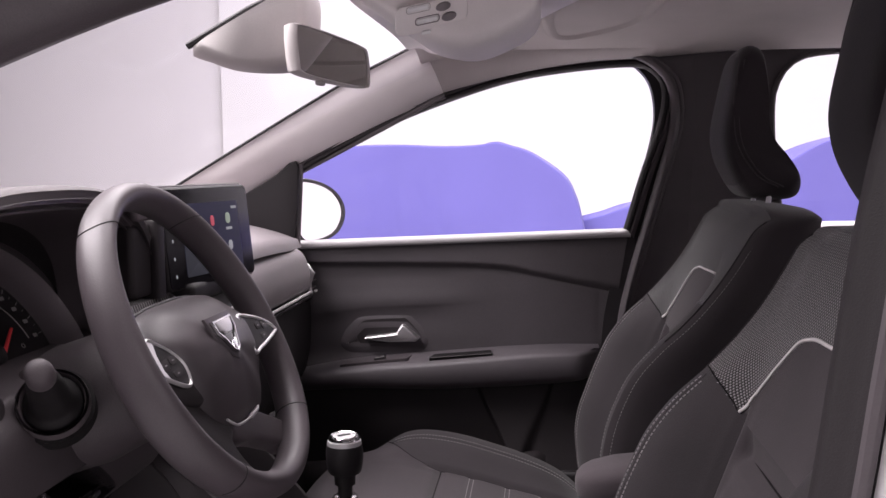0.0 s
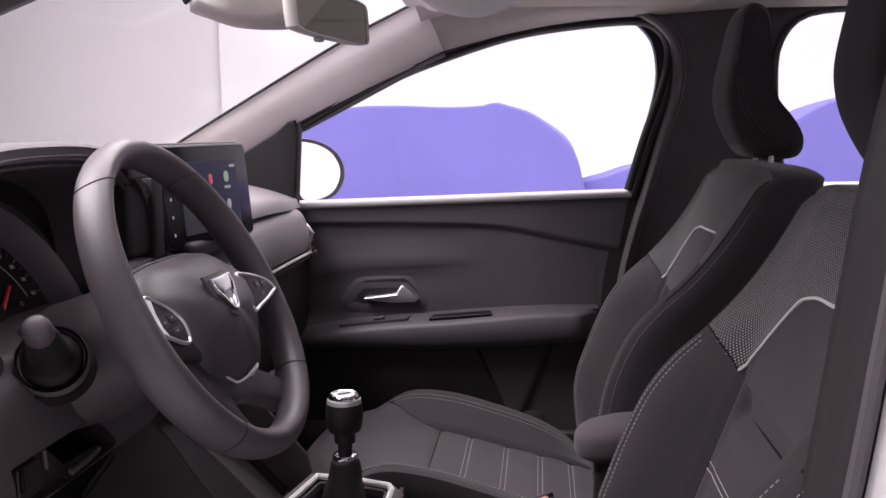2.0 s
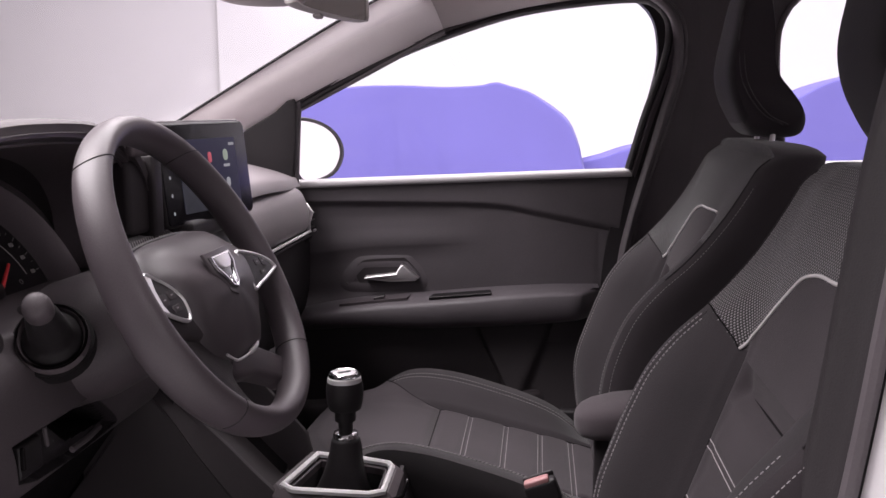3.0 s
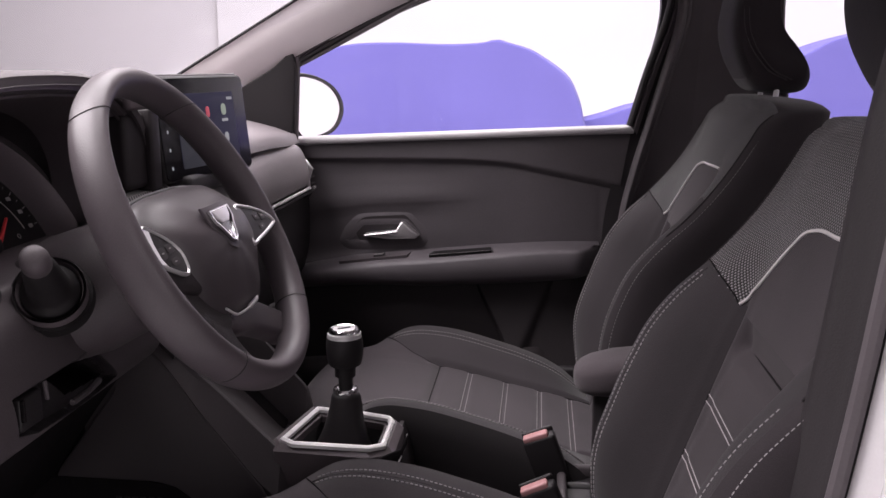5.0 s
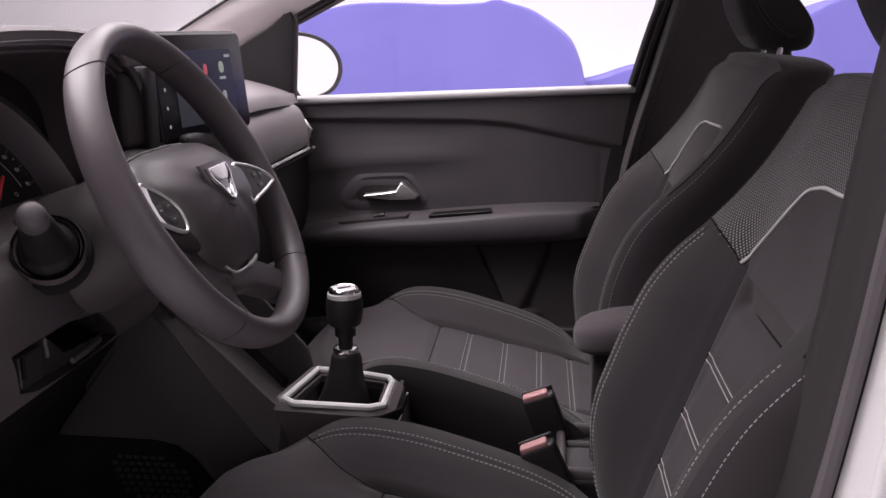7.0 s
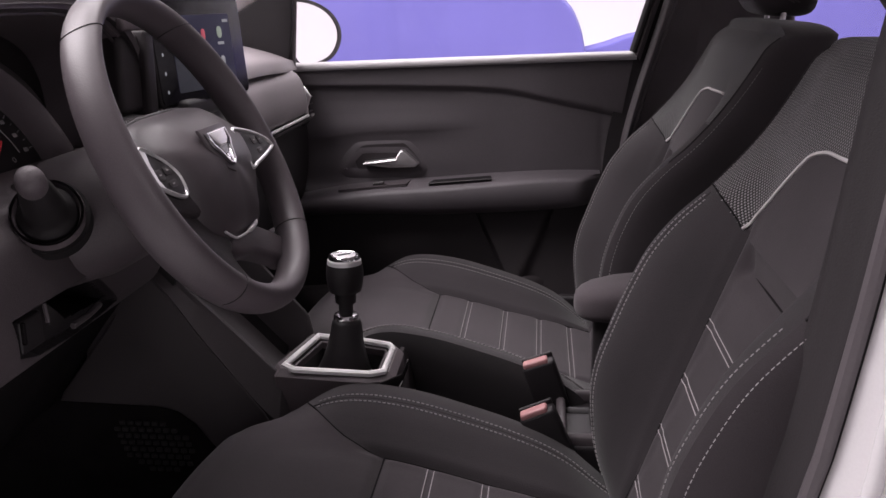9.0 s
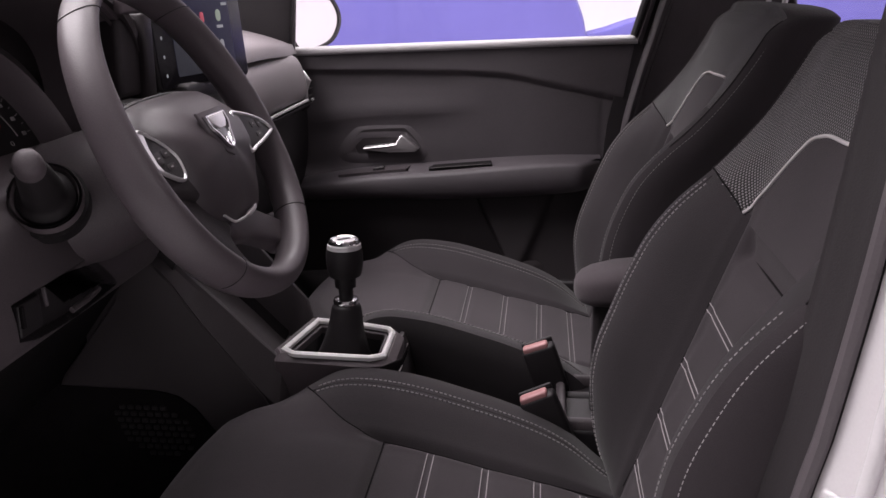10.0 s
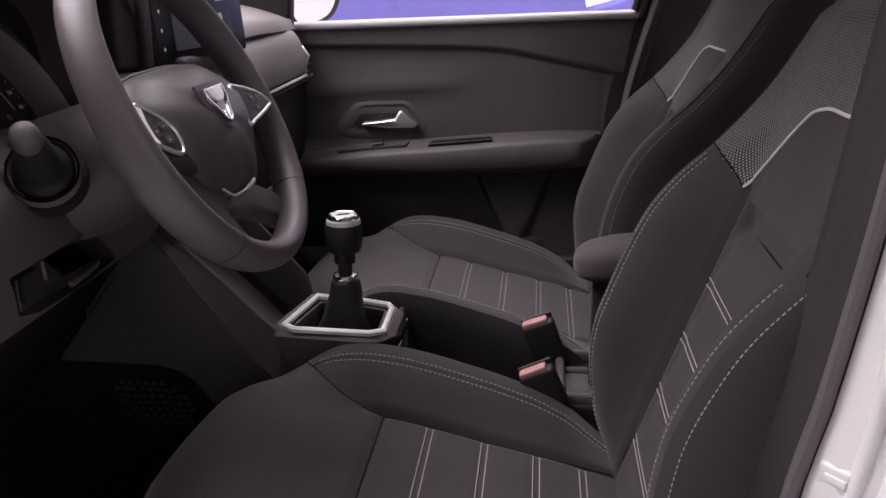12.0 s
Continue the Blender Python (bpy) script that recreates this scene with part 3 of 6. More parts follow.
# driver side: the frame of the open door
near_rail = [(-0.56, -0.70, 0.94), (-0.25, -0.69, 1.098), (-0.029, -0.68, 1.190), (0.10, -0.66, 1.238), (0.30, -0.64, 1.298), (0.6, -0.63, 1.335), (1.2, -0.62, 1.345), (1.85, -0.6, 1.29)]


def near_section(p, r):
    return [(p[0] + 0.0, p[1] + a * r, p[2] + b * r + 0.5 * r) for a, b in ((-1.1, 0.4), (-0.7, -0.35), (0, -0.5), (0.8, -0.3), (1.2, 0.3), (0.9, 1.2), (0, 1.7), (-0.9, 1.3))]


structure("pillar_front_near", loft([near_section(p, 0.042) for p in spline(near_rail, 50)]), "plastic", "dark windscreen pillar and roof rail over the open driver door", "pillar trim", 70)
post = [(0.522, 0.20), (0.530, 0.55), (0.545, 0.69), (0.558, 0.75), (0.571, 0.83), (0.581, 0.90), (0.590, 0.97), (0.606, 1.08), (0.635, 1.22), (0.66, 1.33)]
pp = spline(post, 40)
sec = [(-0.012, -0.655), (-0.008, -0.668), (-0.001, -0.674), (0.003, -0.684), (0.008, -0.694), (0.014, -0.700), (0.052, -0.70), (0.085, -0.69), (0.15, -0.66), (0.20, -0.62), (0.06, -0.61), (0.0, -0.63)]
structure("pillar_centre_near", loft([[(x + a, b, z) for a, b in sec] for x, z in pp]), "post_trim", "dark grained trim of the driver side centre pillar", "pillar trim", 70)
part("door_seal", tube([(x + 0.008, -0.701, z) for x, z in pp], 0.0065, 8), "rubber_grey", bpy.data.objects["pillar_centre_near"], "grey rubber door seal")
sec = [(0.016, -0.702), (0.026, -0.720), (0.055, -0.740), (0.16, -0.765), (0.16, -0.70), (0.08, -0.69)]
structure("body_post_near", loft([[(x + a, b, z) for a, b in sec] for x, z in pp]), "white_paint", "white painted metal of the centre pillar", "body side", 30)
post_metal = bpy.data.objects["body_post_near"]
part("rib", tube([(x + 0.034 + 0.006 * smooth(0.80, 0.70, z), -0.727, z) for x, z in pp[:30]], 0.0065, 12), "white_paint", post_metal)
part("rib", tube([(x + 0.058, -0.742, z) for x, z in pp], 0.009, 12), "white_paint", post_metal)
latch = thing("door_striker", (0.578, -0.716, 0.70), "white painted striker plate on the pillar metal", "striker")
part("striker_plate", block((0.579, -0.7165, 0.711), (0.028, 0.010, 0.021), 0.004, (0, 0, -52)), "white_paint", latch)
part("striker_slot", block((0.576, -0.7215, 0.711), (0.018, 0.003, 0.007), 0.0014, (0, 0, -52)), "white_paint", latch)
structure("sill_near", loft([[(x, y, z) for y, z in ((-0.60, 0.25), (-0.62, 0.33), (-0.70, 0.34), (-0.74, 0.28), (-0.73, 0.2), (-0.62, 0.2))] for x in np.linspace(-0.7, 0.62, 6)]), "white_paint", "white painted door sill", "door sill")
structure("wall_side_near_rear", slab(lambda x, z: (x, -0.66, z), np.linspace(0.70, 1.9, 8), np.linspace(0.22, 0.97, 6), (0, -0.05, 0)), "plastic_black", "dark rear door trim on the driver side", "door trim")
# out of view; added to keep light off the footwell and knee panel
structure("door_driver", slab(lambda u, z: (-0.54 - 0.30 * u, -0.80 - 0.98 * u, z), np.linspace(0, 1, 8), np.linspace(0.30, 0.98, 8), (-0.08, 0.025, 0)), "door", "open driver door with dark inner panel", "door")
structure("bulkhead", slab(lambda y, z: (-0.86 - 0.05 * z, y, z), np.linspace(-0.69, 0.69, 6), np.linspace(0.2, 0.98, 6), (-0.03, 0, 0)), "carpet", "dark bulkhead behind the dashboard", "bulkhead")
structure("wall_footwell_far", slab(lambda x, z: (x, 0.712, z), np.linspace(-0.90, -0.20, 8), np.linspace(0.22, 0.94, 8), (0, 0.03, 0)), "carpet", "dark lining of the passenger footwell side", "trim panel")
structure("bonnet", slab(lambda x, y: (x, y, 0.955 - 0.10 * smooth(-0.9, -1.9, x) - 0.05 * (y / 0.7) ** 2), np.linspace(-1.9, -0.82, 12), np.linspace(-0.72, 0.72, 12), (0, 0, -0.02)), "white_paint", "white painted bonnet in front of the windscreen", "bonnet")

# ---------------------------------------------------------------- seats
back_line = lambda z: 0.490 + 0.36 * (z - 0.49)
bolster = graph([(0.36, -0.05), (0.42, 0.0), (0.447, 0.022), (0.516, 0.060), (0.567, 0.080), (0.62, 0.088), (0.667, 0.088), (0.715, 0.086), (0.758, 0.080), (0.801, 0.062), (0.842, 0.033), (0.90, 0.004), (0.975, -0.014), (1.05, -0.02)])
bolster_out = graph([(0.36, -0.05), (0.42, 0.0), (0.447, 0.022), (0.516, 0.046), (0.567, 0.064), (0.62, 0.080), (0.66, 0.090), (0.703, 0.096), (0.739, 0.094), (0.793, 0.082), (0.83, 0.062), (0.862, 0.042), (0.92, 0.010), (0.975, -0.008), (1.05, -0.02)])
shape_g = graph([(0, 0.0), (0.095, 0.0), (0.127, 0.02), (0.149, 0.16), (0.171, 0.42), (0.199, 0.75), (0.227, 0.95), (0.252, 1.0), (0.266, 0.98)])
back_w = graph([(0.36, 0.90), (0.45, 0.97), (0.55, 1.0), (0.80, 1.0), (0.88, 0.99), (0.93, 0.972), (0.968, 0.955), (0.998, 0.935), (1.018, 0.905), (1.033, 0.85)])
piping_z = graph([(-0.20, 0.930), (-0.105, 0.928), (-0.045, 0.926), (0.02, 0.922), (0.051, 0.912), (0.072, 0.894), (0.098, 0.867), (0.124, 0.837), (0.143, 0.812)])
edge_z = graph([(0.13, 0.811), (0.143, 0.811), (0.1534, 0.8175), (0.167, 0.824), (0.180, 0.8295), (0.194, 0.834), (0.221, 0.8395), (0.248, 0.842), (0.27, 0.842)])
BACK_SEAMS = (0.698, 0.627, 0.558, 0.486)


def back_front(s, z, lift=0.0):
    """The front face of the backrest at s metres from the seat's middle."""
    q = abs(s) / back_w(z)
    x = back_line(z) - (bolster(z) if s >= 0 else bolster_out(z)) * shape_g(q)
    if q < 0.138 and z < 0.80:
        x += 0.0175 * (math.exp(-((0.770 - z) / 0.008) ** 2) if z < 0.770 else math.exp(-((z - 0.770) / 0.030) ** 2)) * (1 - smooth(0.112, 0.130, q))
        for zs in BACK_SEAMS:
            x += 0.0045 * math.exp(-((z - zs) / 0.006) ** 2) * (1 - smooth(0.126, 0.137, q))
        x -= 0.004 * math.cos((z - 0.5) * 2 * math.pi / 0.0705) * 0.4 * (1 - smooth(0.10, 0.130, q))
    x += 0.006 * math.exp(-((q - 0.135) / 0.006) ** 2) * (1 - smooth(0.80, 0.84, z))
    x += 0.03 * smooth(0.988, 1.038, z) ** 2
    return x - lift


def seat_thing(label, yc, side_cloth, upper_cloth, thread):
    root = thing("front_seat", (0.25, yc, 0.235), label, "car seat", "front seats")
    zs = np.linspace(0.37, 1.015 if upper_cloth == "mesh_fabric" else 1.022, 150)
    ss = np.linspace(0, 0.263, 60)
    tail = [(0.271, 0.010), (0.2765, 0.026), (0.279, 0.05), (0.279, 0.10), (0.274, 0.15), (0.258, 0.185), (0.22, 0.20), (0.10, 0.205), (0.03, 0.205)]
    verts, info, uvs = [], [], []
    for z in zs:
        w = back_w(z)
        row = []
        xb = back_line(z) + 0.138 * (1 - 0.21 * smooth(0.92, 1.03, z)) + 0.02 * smooth(0.6, 0.4, z)
        for sg in (1, -1):
            xr = back_front(sg * 0.263 * w, z)
            half = [(sg * s * w, back_front(sg * s * w, z), 0) for s in ss]
            half += [(sg * s * w, xr + (xb - xr) * d / 0.205, 1) for s, d in tail]
            row += half if sg > 0 else half[:0:-1]
        for s, x, k in row:
            verts.append((x, yc + s, z))
            info.append((s, z, k))
            uvs.append((s, z * 1.06))
    cols = len(row)
    top = np.array(verts[-cols:])
    hub_at = np.array((top[:, 0].mean(), yc, 0))
    for shrink_by, up in ((0.955, 0.0050), (0.90, 0.0095), (0.82, 0.0130), (0.70, 0.0155), (0.48, 0.017)):
        for k, p in enumerate(top):
            q = hub_at + (p - hub_at) * np.array((shrink_by, shrink_by, 1)) + np.array((0, 0, up))
            verts.append(tuple(q))
            info.append((q[1] - yc, q[2], info[len(zs) * cols - cols + k][2]))
            uvs.append((q[1] - yc, q[2] * 1.06))
    faces = ring_faces(len(zs) + 5, cols)
    groups = {"bolster_in": [], "bolster_out": [], "insert": [], "upper": [], "shell": []}
    for f in faces:
        if len(f) > 4:
            groups["shell"].append(f)
            continue
        s = sum(info[i][0] for i in f) / 4
        z = sum(info[i][1] for i in f) / 4
        side = max(info[i][2] for i in f)
        q = abs(s)
        edge = edge_z(q) + (0.055 if s < 0 else 0)
        if side:
            groups["shell"].append(f)
        elif q < 0.143 and z < piping_z(s) and (z > 0.811 or q < 0.135):
            groups["insert"].append(f)
        elif z > edge or q < 0.135:
            groups["upper"].append(f)
        else:
            groups["bolster_in" if s > 0 else "bolster_out"].append(f)
    backrest = None
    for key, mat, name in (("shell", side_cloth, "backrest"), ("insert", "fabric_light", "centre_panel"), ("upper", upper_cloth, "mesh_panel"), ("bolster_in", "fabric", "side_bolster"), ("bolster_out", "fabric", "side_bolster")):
        used = sorted({i for f in groups[key] for i in f})
        idx = {i: k for k, i in enumerate(used)}
        sh = (np.array([verts[i] for i in used]), [tuple(idx[i] for i in f) for f in groups[key]])
        lab = {"shell": "black fabric back and sides", "insert": "dark grey ribbed centre panel", "upper": "dotted woven mesh panel"}.get(key, "")
        o = part(name, sh, mat, root if backrest is None else backrest, lab, 50, [uvs[i] for i in used])
        backrest = backrest or o
    # piping, seams and stitches on the backrest
    pq = [(s, piping_z(s)) for s in np.linspace(-0.142, 0.143, 80)]
    part("piping", tube([(back_front(s, z, 0.001), yc + s, z) for s, z in pq], 0.0022, 8), "piping", backrest, "pale grey piping")
    # black line laid in the fold to deepen its shade
    part("crease", tube([(back_front(s, 0.7685, 0.0003), yc + s, 0.7685) for s in np.linspace(-0.126, 0.085, 26)], [0.0004] + [0.0013] * 18 + list(np.linspace(0.0012, 0.0003, 7)), 6), "carpet", backrest)
    for zs0 in BACK_SEAMS:
        for dz in (-0.0042, 0.0042):
            part("seam_thread", tube([(back_front(s, zs0 + dz, 0.0004), yc + s, zs0 + dz) for s in np.linspace(-0.134, 0.134, 34)], 0.0007, 5), thread, backrest)
    for sg in (1, -1):
        for q in (0.230, 0.245) if sg > 0 else (0.250,):
            line = [(back_front(sg * q * back_w(z), z, 0.0006), yc + sg * q * back_w(z), z) for z in np.linspace(0.44, 0.832, 90)]
            part("stitching", dashes(line, 0.0044 if sg > 0 else 0.0036, 0.0022, 0.0009 if sg > 0 else 0.0006), thread, backrest)
        if sg < 0:
            line = [(back_front(-0.263 * back_w(z), z) + 0.010, yc - 0.2728 * back_w(z), z) for z in np.linspace(0.44, 1.008, 130)]
            part("stitching", dashes(line, 0.0036, 0.0020, 0.0005), thread, backrest)
        part("seam", tube([(back_front(sg * 0.1355, z, -0.0004), yc + sg * 0.1355, z) for z in np.linspace(0.45, 0.805, 60)], 0.0010, 5), "carpet", backrest)
        if sg > 0:
            groove = [(back_front(0.2375 * back_w(z), z, -0.0002), yc + 0.2375 * back_w(z), z) for z in np.linspace(0.44, 0.836, 90)]
            part("seam", tube(groove, 0.0011, 5), "fabric_dark", backrest)
        edge = [(back_front(sg * q, z, 0.0003), yc + sg * q, z) for q, z in [(q, edge_z(q) + (0 if sg > 0 else 0.055)) for q in np.linspace(0.143, 0.262, 24)]]
        part("seam", tube(edge, 0.0011, 5), "carpet" if sg > 0 else "fabric_dark", backrest)
        up = [(back_front(sg * 0.263 * back_w(z), z, 0.0), yc + sg * 0.263 * back_w(z), z) for z in np.linspace(0.84, 1.018, 40)]
        part("seam", tube(up, 0.0014, 6), "fabric", backrest)

    # cushion
    top_z = graph([(-0.104, 0.400), (-0.0985, 0.446), (-0.084, 0.480), (-0.05, 0.507), (-0.01, 0.516), (0.04, 0.517), (0.10, 0.514), (0.158, 0.504), (0.225, 0.490), (0.30, 0.471), (0.405, 0.447), (0.49, 0.425)])
    rise = graph([(-0.112, 0.0), (0.0, 0.0), (0.036, 0.008), (0.086, 0.028), (0.134, 0.038), (0.182, 0.042), (0.246, 0.041), (0.326, 0.036), (0.405, 0.018), (0.47, -0.015), (0.49, -0.02)])
    cush_w = graph([(-0.112, 0.82), (-0.05, 0.91), (0.05, 0.97), (0.15, 1.0), (0.35, 1.0), (0.49, 0.95)])
    CUSH_SEAMS = (0.229, 0.300, 0.367, 0.426)

    def cush_top(x, s, lift=0.0):
        q = abs(s) / cush_w(x)
        z = top_z(x) + (rise(x) + (0.017 * smooth(0.03, 0.14, x) if s < 0 else 0.0)) * shape_g(q)
        if x > 0.14 and q < 0.138:
            for xs in CUSH_SEAMS + (0.167,):
                z -= (0.0075 if xs < 0.2 else 0.0045) * math.exp(-((x - xs) / 0.007) ** 2) * (1 - smooth(0.124, 0.137, q))
        z -= 0.009 * math.exp(-((q - 0.137) / 0.007) ** 2) * smooth(0.12, 0.17, x)
        z -= 0.03 * smooth(0.19, 0.275, q) * smooth(0.06, -0.08, x)
        return z + lift

    near_bow = 0.142 if upper_cloth == "mesh_fabric" else 0.165

    def front_bow(x, s):
        return x + (0.034 if s > 0 else near_bow) * (abs(s) / 0.265) ** (2.2 if s > 0 else 1.8) * smooth(0.10, -0.08, x)

    xs = np.concatenate([np.linspace(-0.104, -0.05, 24), np.linspace(-0.045, 0.49, 120)])
    tail = [(0.271, 0.93), (0.277, 0.82), (0.28, 0.6), (0.279, 0.3), (0.270, 0.08), (0.24, 0.0), (0.10, 0.0), (0.03, 0.0)]
    verts, info = [], []
    for x in xs:
        w = cush_w(x)
        half = [(s * w, cush_top(x, s * w), 0) for s in ss]
        zr, zb = half[-1][1], 0.345 + 0.05 * smooth(0.0, -0.10, x)
        half += [(s * w, zb + (zr - zb) * d, 1) for s, d in tail]
        other = [(-s * w, cush_top(x, -s * w), 0) for s in ss]
        zr = other[-1][1]
        other += [(-s * w, zb + (zr - zb) * d, 1) for s, d in tail]
        row = half + other[:0:-1]
        for s, z, k in row:
            verts.append((front_bow(x, s), yc + s, z))
            info.append((s, x, k))
    faces = ring_faces(len(xs), len(row))
    groups = {"insert": [], "front": [], "bolster_in": [], "bolster_out": [], "shell": []}
    for f in faces:
        if len(f) > 4:
            groups["shell"].append(f)
            continue
        s = sum(info[i][0] for i in f) / 4
        x = sum(info[i][1] for i in f) / 4
        q = abs(s)
        lim = 0.137 + 0.10 * min(1, max(0, (0.167 - x) / 0.127)) ** 2.3
        if max(info[i][2] for i in f) and x > 0.03:
            groups["shell"].append(f)
        elif q < 0.137 and x > 0.167:
            groups["insert"].append(f)
        elif q < lim or x < 0.04:
            groups["front"].append(f)
        else:
            groups["bolster_in" if s > 0 else "bolster_out"].append(f)
    cushion = None
    # front_panel takes the lighter cloth: light from above is put into its colour
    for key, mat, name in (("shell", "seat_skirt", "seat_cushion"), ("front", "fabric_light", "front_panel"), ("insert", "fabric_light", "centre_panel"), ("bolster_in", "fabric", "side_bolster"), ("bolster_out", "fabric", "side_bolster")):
        used = sorted({i for f in groups[key] for i in f})
        idx = {i: k for k, i in enumerate(used)}
        o = part(name, (np.array([verts[i] for i in used]), [tuple(idx[i] for i in f) for f in groups[key]]), mat, root if cushion is None else cushion, "", 50)
        cushion = cushion or o
    part("seam", tube([(0.167, yc + s, cush_top(0.167, s, 0.0002)) for s in np.linspace(-0.136, 0.136, 30)], 0.0014, 5), "carpet", cushion)
    for x0 in CUSH_SEAMS:
        for dx in (-0.0042, 0.0042):
            part("seam_thread", tube([(x0 + dx, yc + s, cush_top(x0 + dx, s, 0.0004)) for s in np.linspace(-0.132, 0.132, 30)], 0.0007, 5), thread, cushion)
    for sg in (1, -1):
        for q in (0.213, 0.227):
            line = [(x, yc + sg * q * cush_w(x), cush_top(x, sg * q * cush_w(x), 0.0006)) for x in np.linspace(0.062, 0.475, 90)]
            part("stitching", dashes(line, 0.0044, 0.0022, 0.0009), thread, cushion)
        line = [(x, yc + sg * 0.220 * cush_w(x), cush_top(x, sg * 0.220 * cush_w(x), -0.0002)) for x in np.linspace(0.055, 0.475, 90)]
        part("seam", tube(line, 0.0011, 5), "fabric_dark", cushion)
        line = [(x, yc + sg * k, cush_top(x, sg * k, -0.0002)) for x, k in [(0.167 - 0.125 * r, 0.137 + 0.0985 * r ** 2.3) for r in np.linspace(0, 1, 30)]]
        part("seam", tube(line, 0.0010, 5), "carpet", cushion)
        line = [(x, yc + sg * 0.137, cush_top(x, sg * 0.137, 0.0006)) for x in np.linspace(0.167, 0.47, 50)]
        part("seam", tube(line, 0.0010, 5), "carpet", cushion)

    # head restraint on two posts
    prof = spline([(0.712, 1.303), (0.697, 1.293), (0.687, 1.270), (0.678, 1.222), (0.668, 1.164), (0.671, 1.125), (0.683, 1.09), (0.706, 1.053), (0.735, 1.045), (0.778, 1.044), (0.797, 1.053), (0.799, 1.078), (0.779, 1.106), (0.755, 1.136), (0.743, 1.172), (0.741, 1.234), (0.736, 1.284), (0.727, 1.299)], 90, True)
    mid = np.array((0.720, 1.18))
    rings = []
    for k in np.linspace(-1, 1, 29):
        e = 1 - 0.14 * abs(k) ** 7 - 0.03 * abs(k) ** 3
        wide = 0.083
        r = []
        for x, z in prof:
            taper = 1.0 - 0.22 * smooth(1.20, 1.32, z) - 0.12 * smooth(1.12, 1.05, z)
            px, pz = mid + (np.array((x, z)) - mid) * e
            r.append((px, yc + k * wide * taper, pz))
        rings.append(r)
    hv, hf = loft(rings)
    n = len(prof)
    seam_x = lambda z: np.interp(z, [1.05, 1.086, 1.133, 1.189, 1.235, 1.281, 1.31], [0.700, 0.700, 0.687, 0.680, 0.684, 0.692, 0.700])
    front = [f for f in hf if len(f) == 4 and np.mean([hv[i][0] for i in f]) < seam_x(np.mean([hv[i][2] for i in f])) and np.mean([hv[i][2] for i in f]) > 1.07]
    rest = [f for f in hf if f not in set(front)]
    head = None
    for fs, mat, name in ((rest, "fabric_dark", "headrest"), (front, "fabric", "headrest_face")):
        used = sorted({i for f in fs for i in f})
        idx = {i: k for k, i in enumerate(used)}
        o = part(name, (hv[used], [tuple(idx[i] for i in f) for f in fs]), mat, root if head is None else head, "", 55)
        head = head or o
    for sg in (1, -1):
        for dx in (0.0, 0.008):
            ridge = [(x + dx, yc + sg * w, z) for x, w, z in ((0.693, 0.0660, 1.276), (0.686, 0.0745, 1.235), (0.682, 0.0815, 1.189), (0.690, 0.0822, 1.133), (0.722, 0.0775, 1.086), (0.758, 0.0740, 1.066))]
            # lighter cloth colour paints the highlight along the seam
            part("seam", tube(spline(ridge, 30), 0.0012, 6), "arm_cloth", head)
        part("post", tube([(0.742, yc + sg * 0.055, 1.0), (0.748, yc + sg * 0.055, 1.06)], 0.0045, 10), "satin", head, "bright steel post")
        part("post_sleeve", tube([(0.742, yc + sg * 0.055, 1.015), (0.744, yc + sg * 0.055, 1.036)], 0.012, 12), "plastic_black", head)
    # base, rails and recline cover
    part("seat_base", block((0.22, yc, 0.315), (0.42, 0.40, 0.09), 0.02), "plastic_black", root)
    for sg in (1, -1):
        part("rail", block((0.20, yc + sg * 0.20, 0.255), (0.56, 0.035, 0.04), 0.006), "plastic_black", root)
        part("recline_cover", block((0.47, yc + sg * 0.288, 0.40), (0.13, 0.02, 0.11), 0.009), "plastic_black", root)
    return root


DRIVER_Y, SEAT_STEP = -0.386, 0.694
seat_thing("dark grey fabric driver seat with pale stitching and piping", DRIVER_Y, "fabric_side", "mesh_fabric", "stitch")
# the passenger backrest has a slightly fuller inner bolster
bolster_out = graph([(0.36, -0.05), (0.42, 0.0), (0.447, 0.022), (0.516, 0.046), (0.567, 0.064), (0.62, 0.082), (0.66, 0.094), (0.703, 0.102), (0.739, 0.103), (0.793, 0.094), (0.83, 0.074), (0.862, 0.050), (0.92, 0.020), (0.975, 0.002), (1.05, -0.015)])
seat_thing("dark grey fabric passenger seat with black sides and pale piping", DRIVER_Y + SEAT_STEP, "fabric_dark", "mesh_shaded", "stitch_shaded")

# ---------------------------------------------------------------- passenger door card
door = thing("door_panel", (0.17, 0.70, 0.30), "dark grained passenger door panel with armrest and silver handle", "door panel")
crease = graph([(-0.3, 0.888), (-0.132, 0.889), (0.112, 0.888), (0.23, 0.885), (0.297, 0.879), (0.355, 0.867), (0.425, 0.852), (0.491, 0.838), (0.56, 0.823)])
belt_z = lambda x: 0.936 + 0.026 * (x + 0.18) / 0.74
shelf = graph([(-0.3, 0.766), (-0.119, 0.772), (-0.03, 0.784), (0.11, 0.792), (0.25, 0.80), (0.56, 0.80)])
CARD = [(0.0, 0.706), (0.02, 0.698), (0.07, 0.688), (0.25, 0.682), (0.80, 0.682), (0.94, 0.684), (1.0, 0.688), (1.08, 0.692), (1.25, 0.692), (1.5, 0.690), (1.86, 0.686), (1.95, 0.687), (2.0, 0.6885), (2.12, 0.691), (2.5, 0.690), (2.9, 0.685), (3.05, 0.675), (3.3, 0.662), (3.7, 0.655), (4.0, 0.655)]
card_y = graph(CARD)


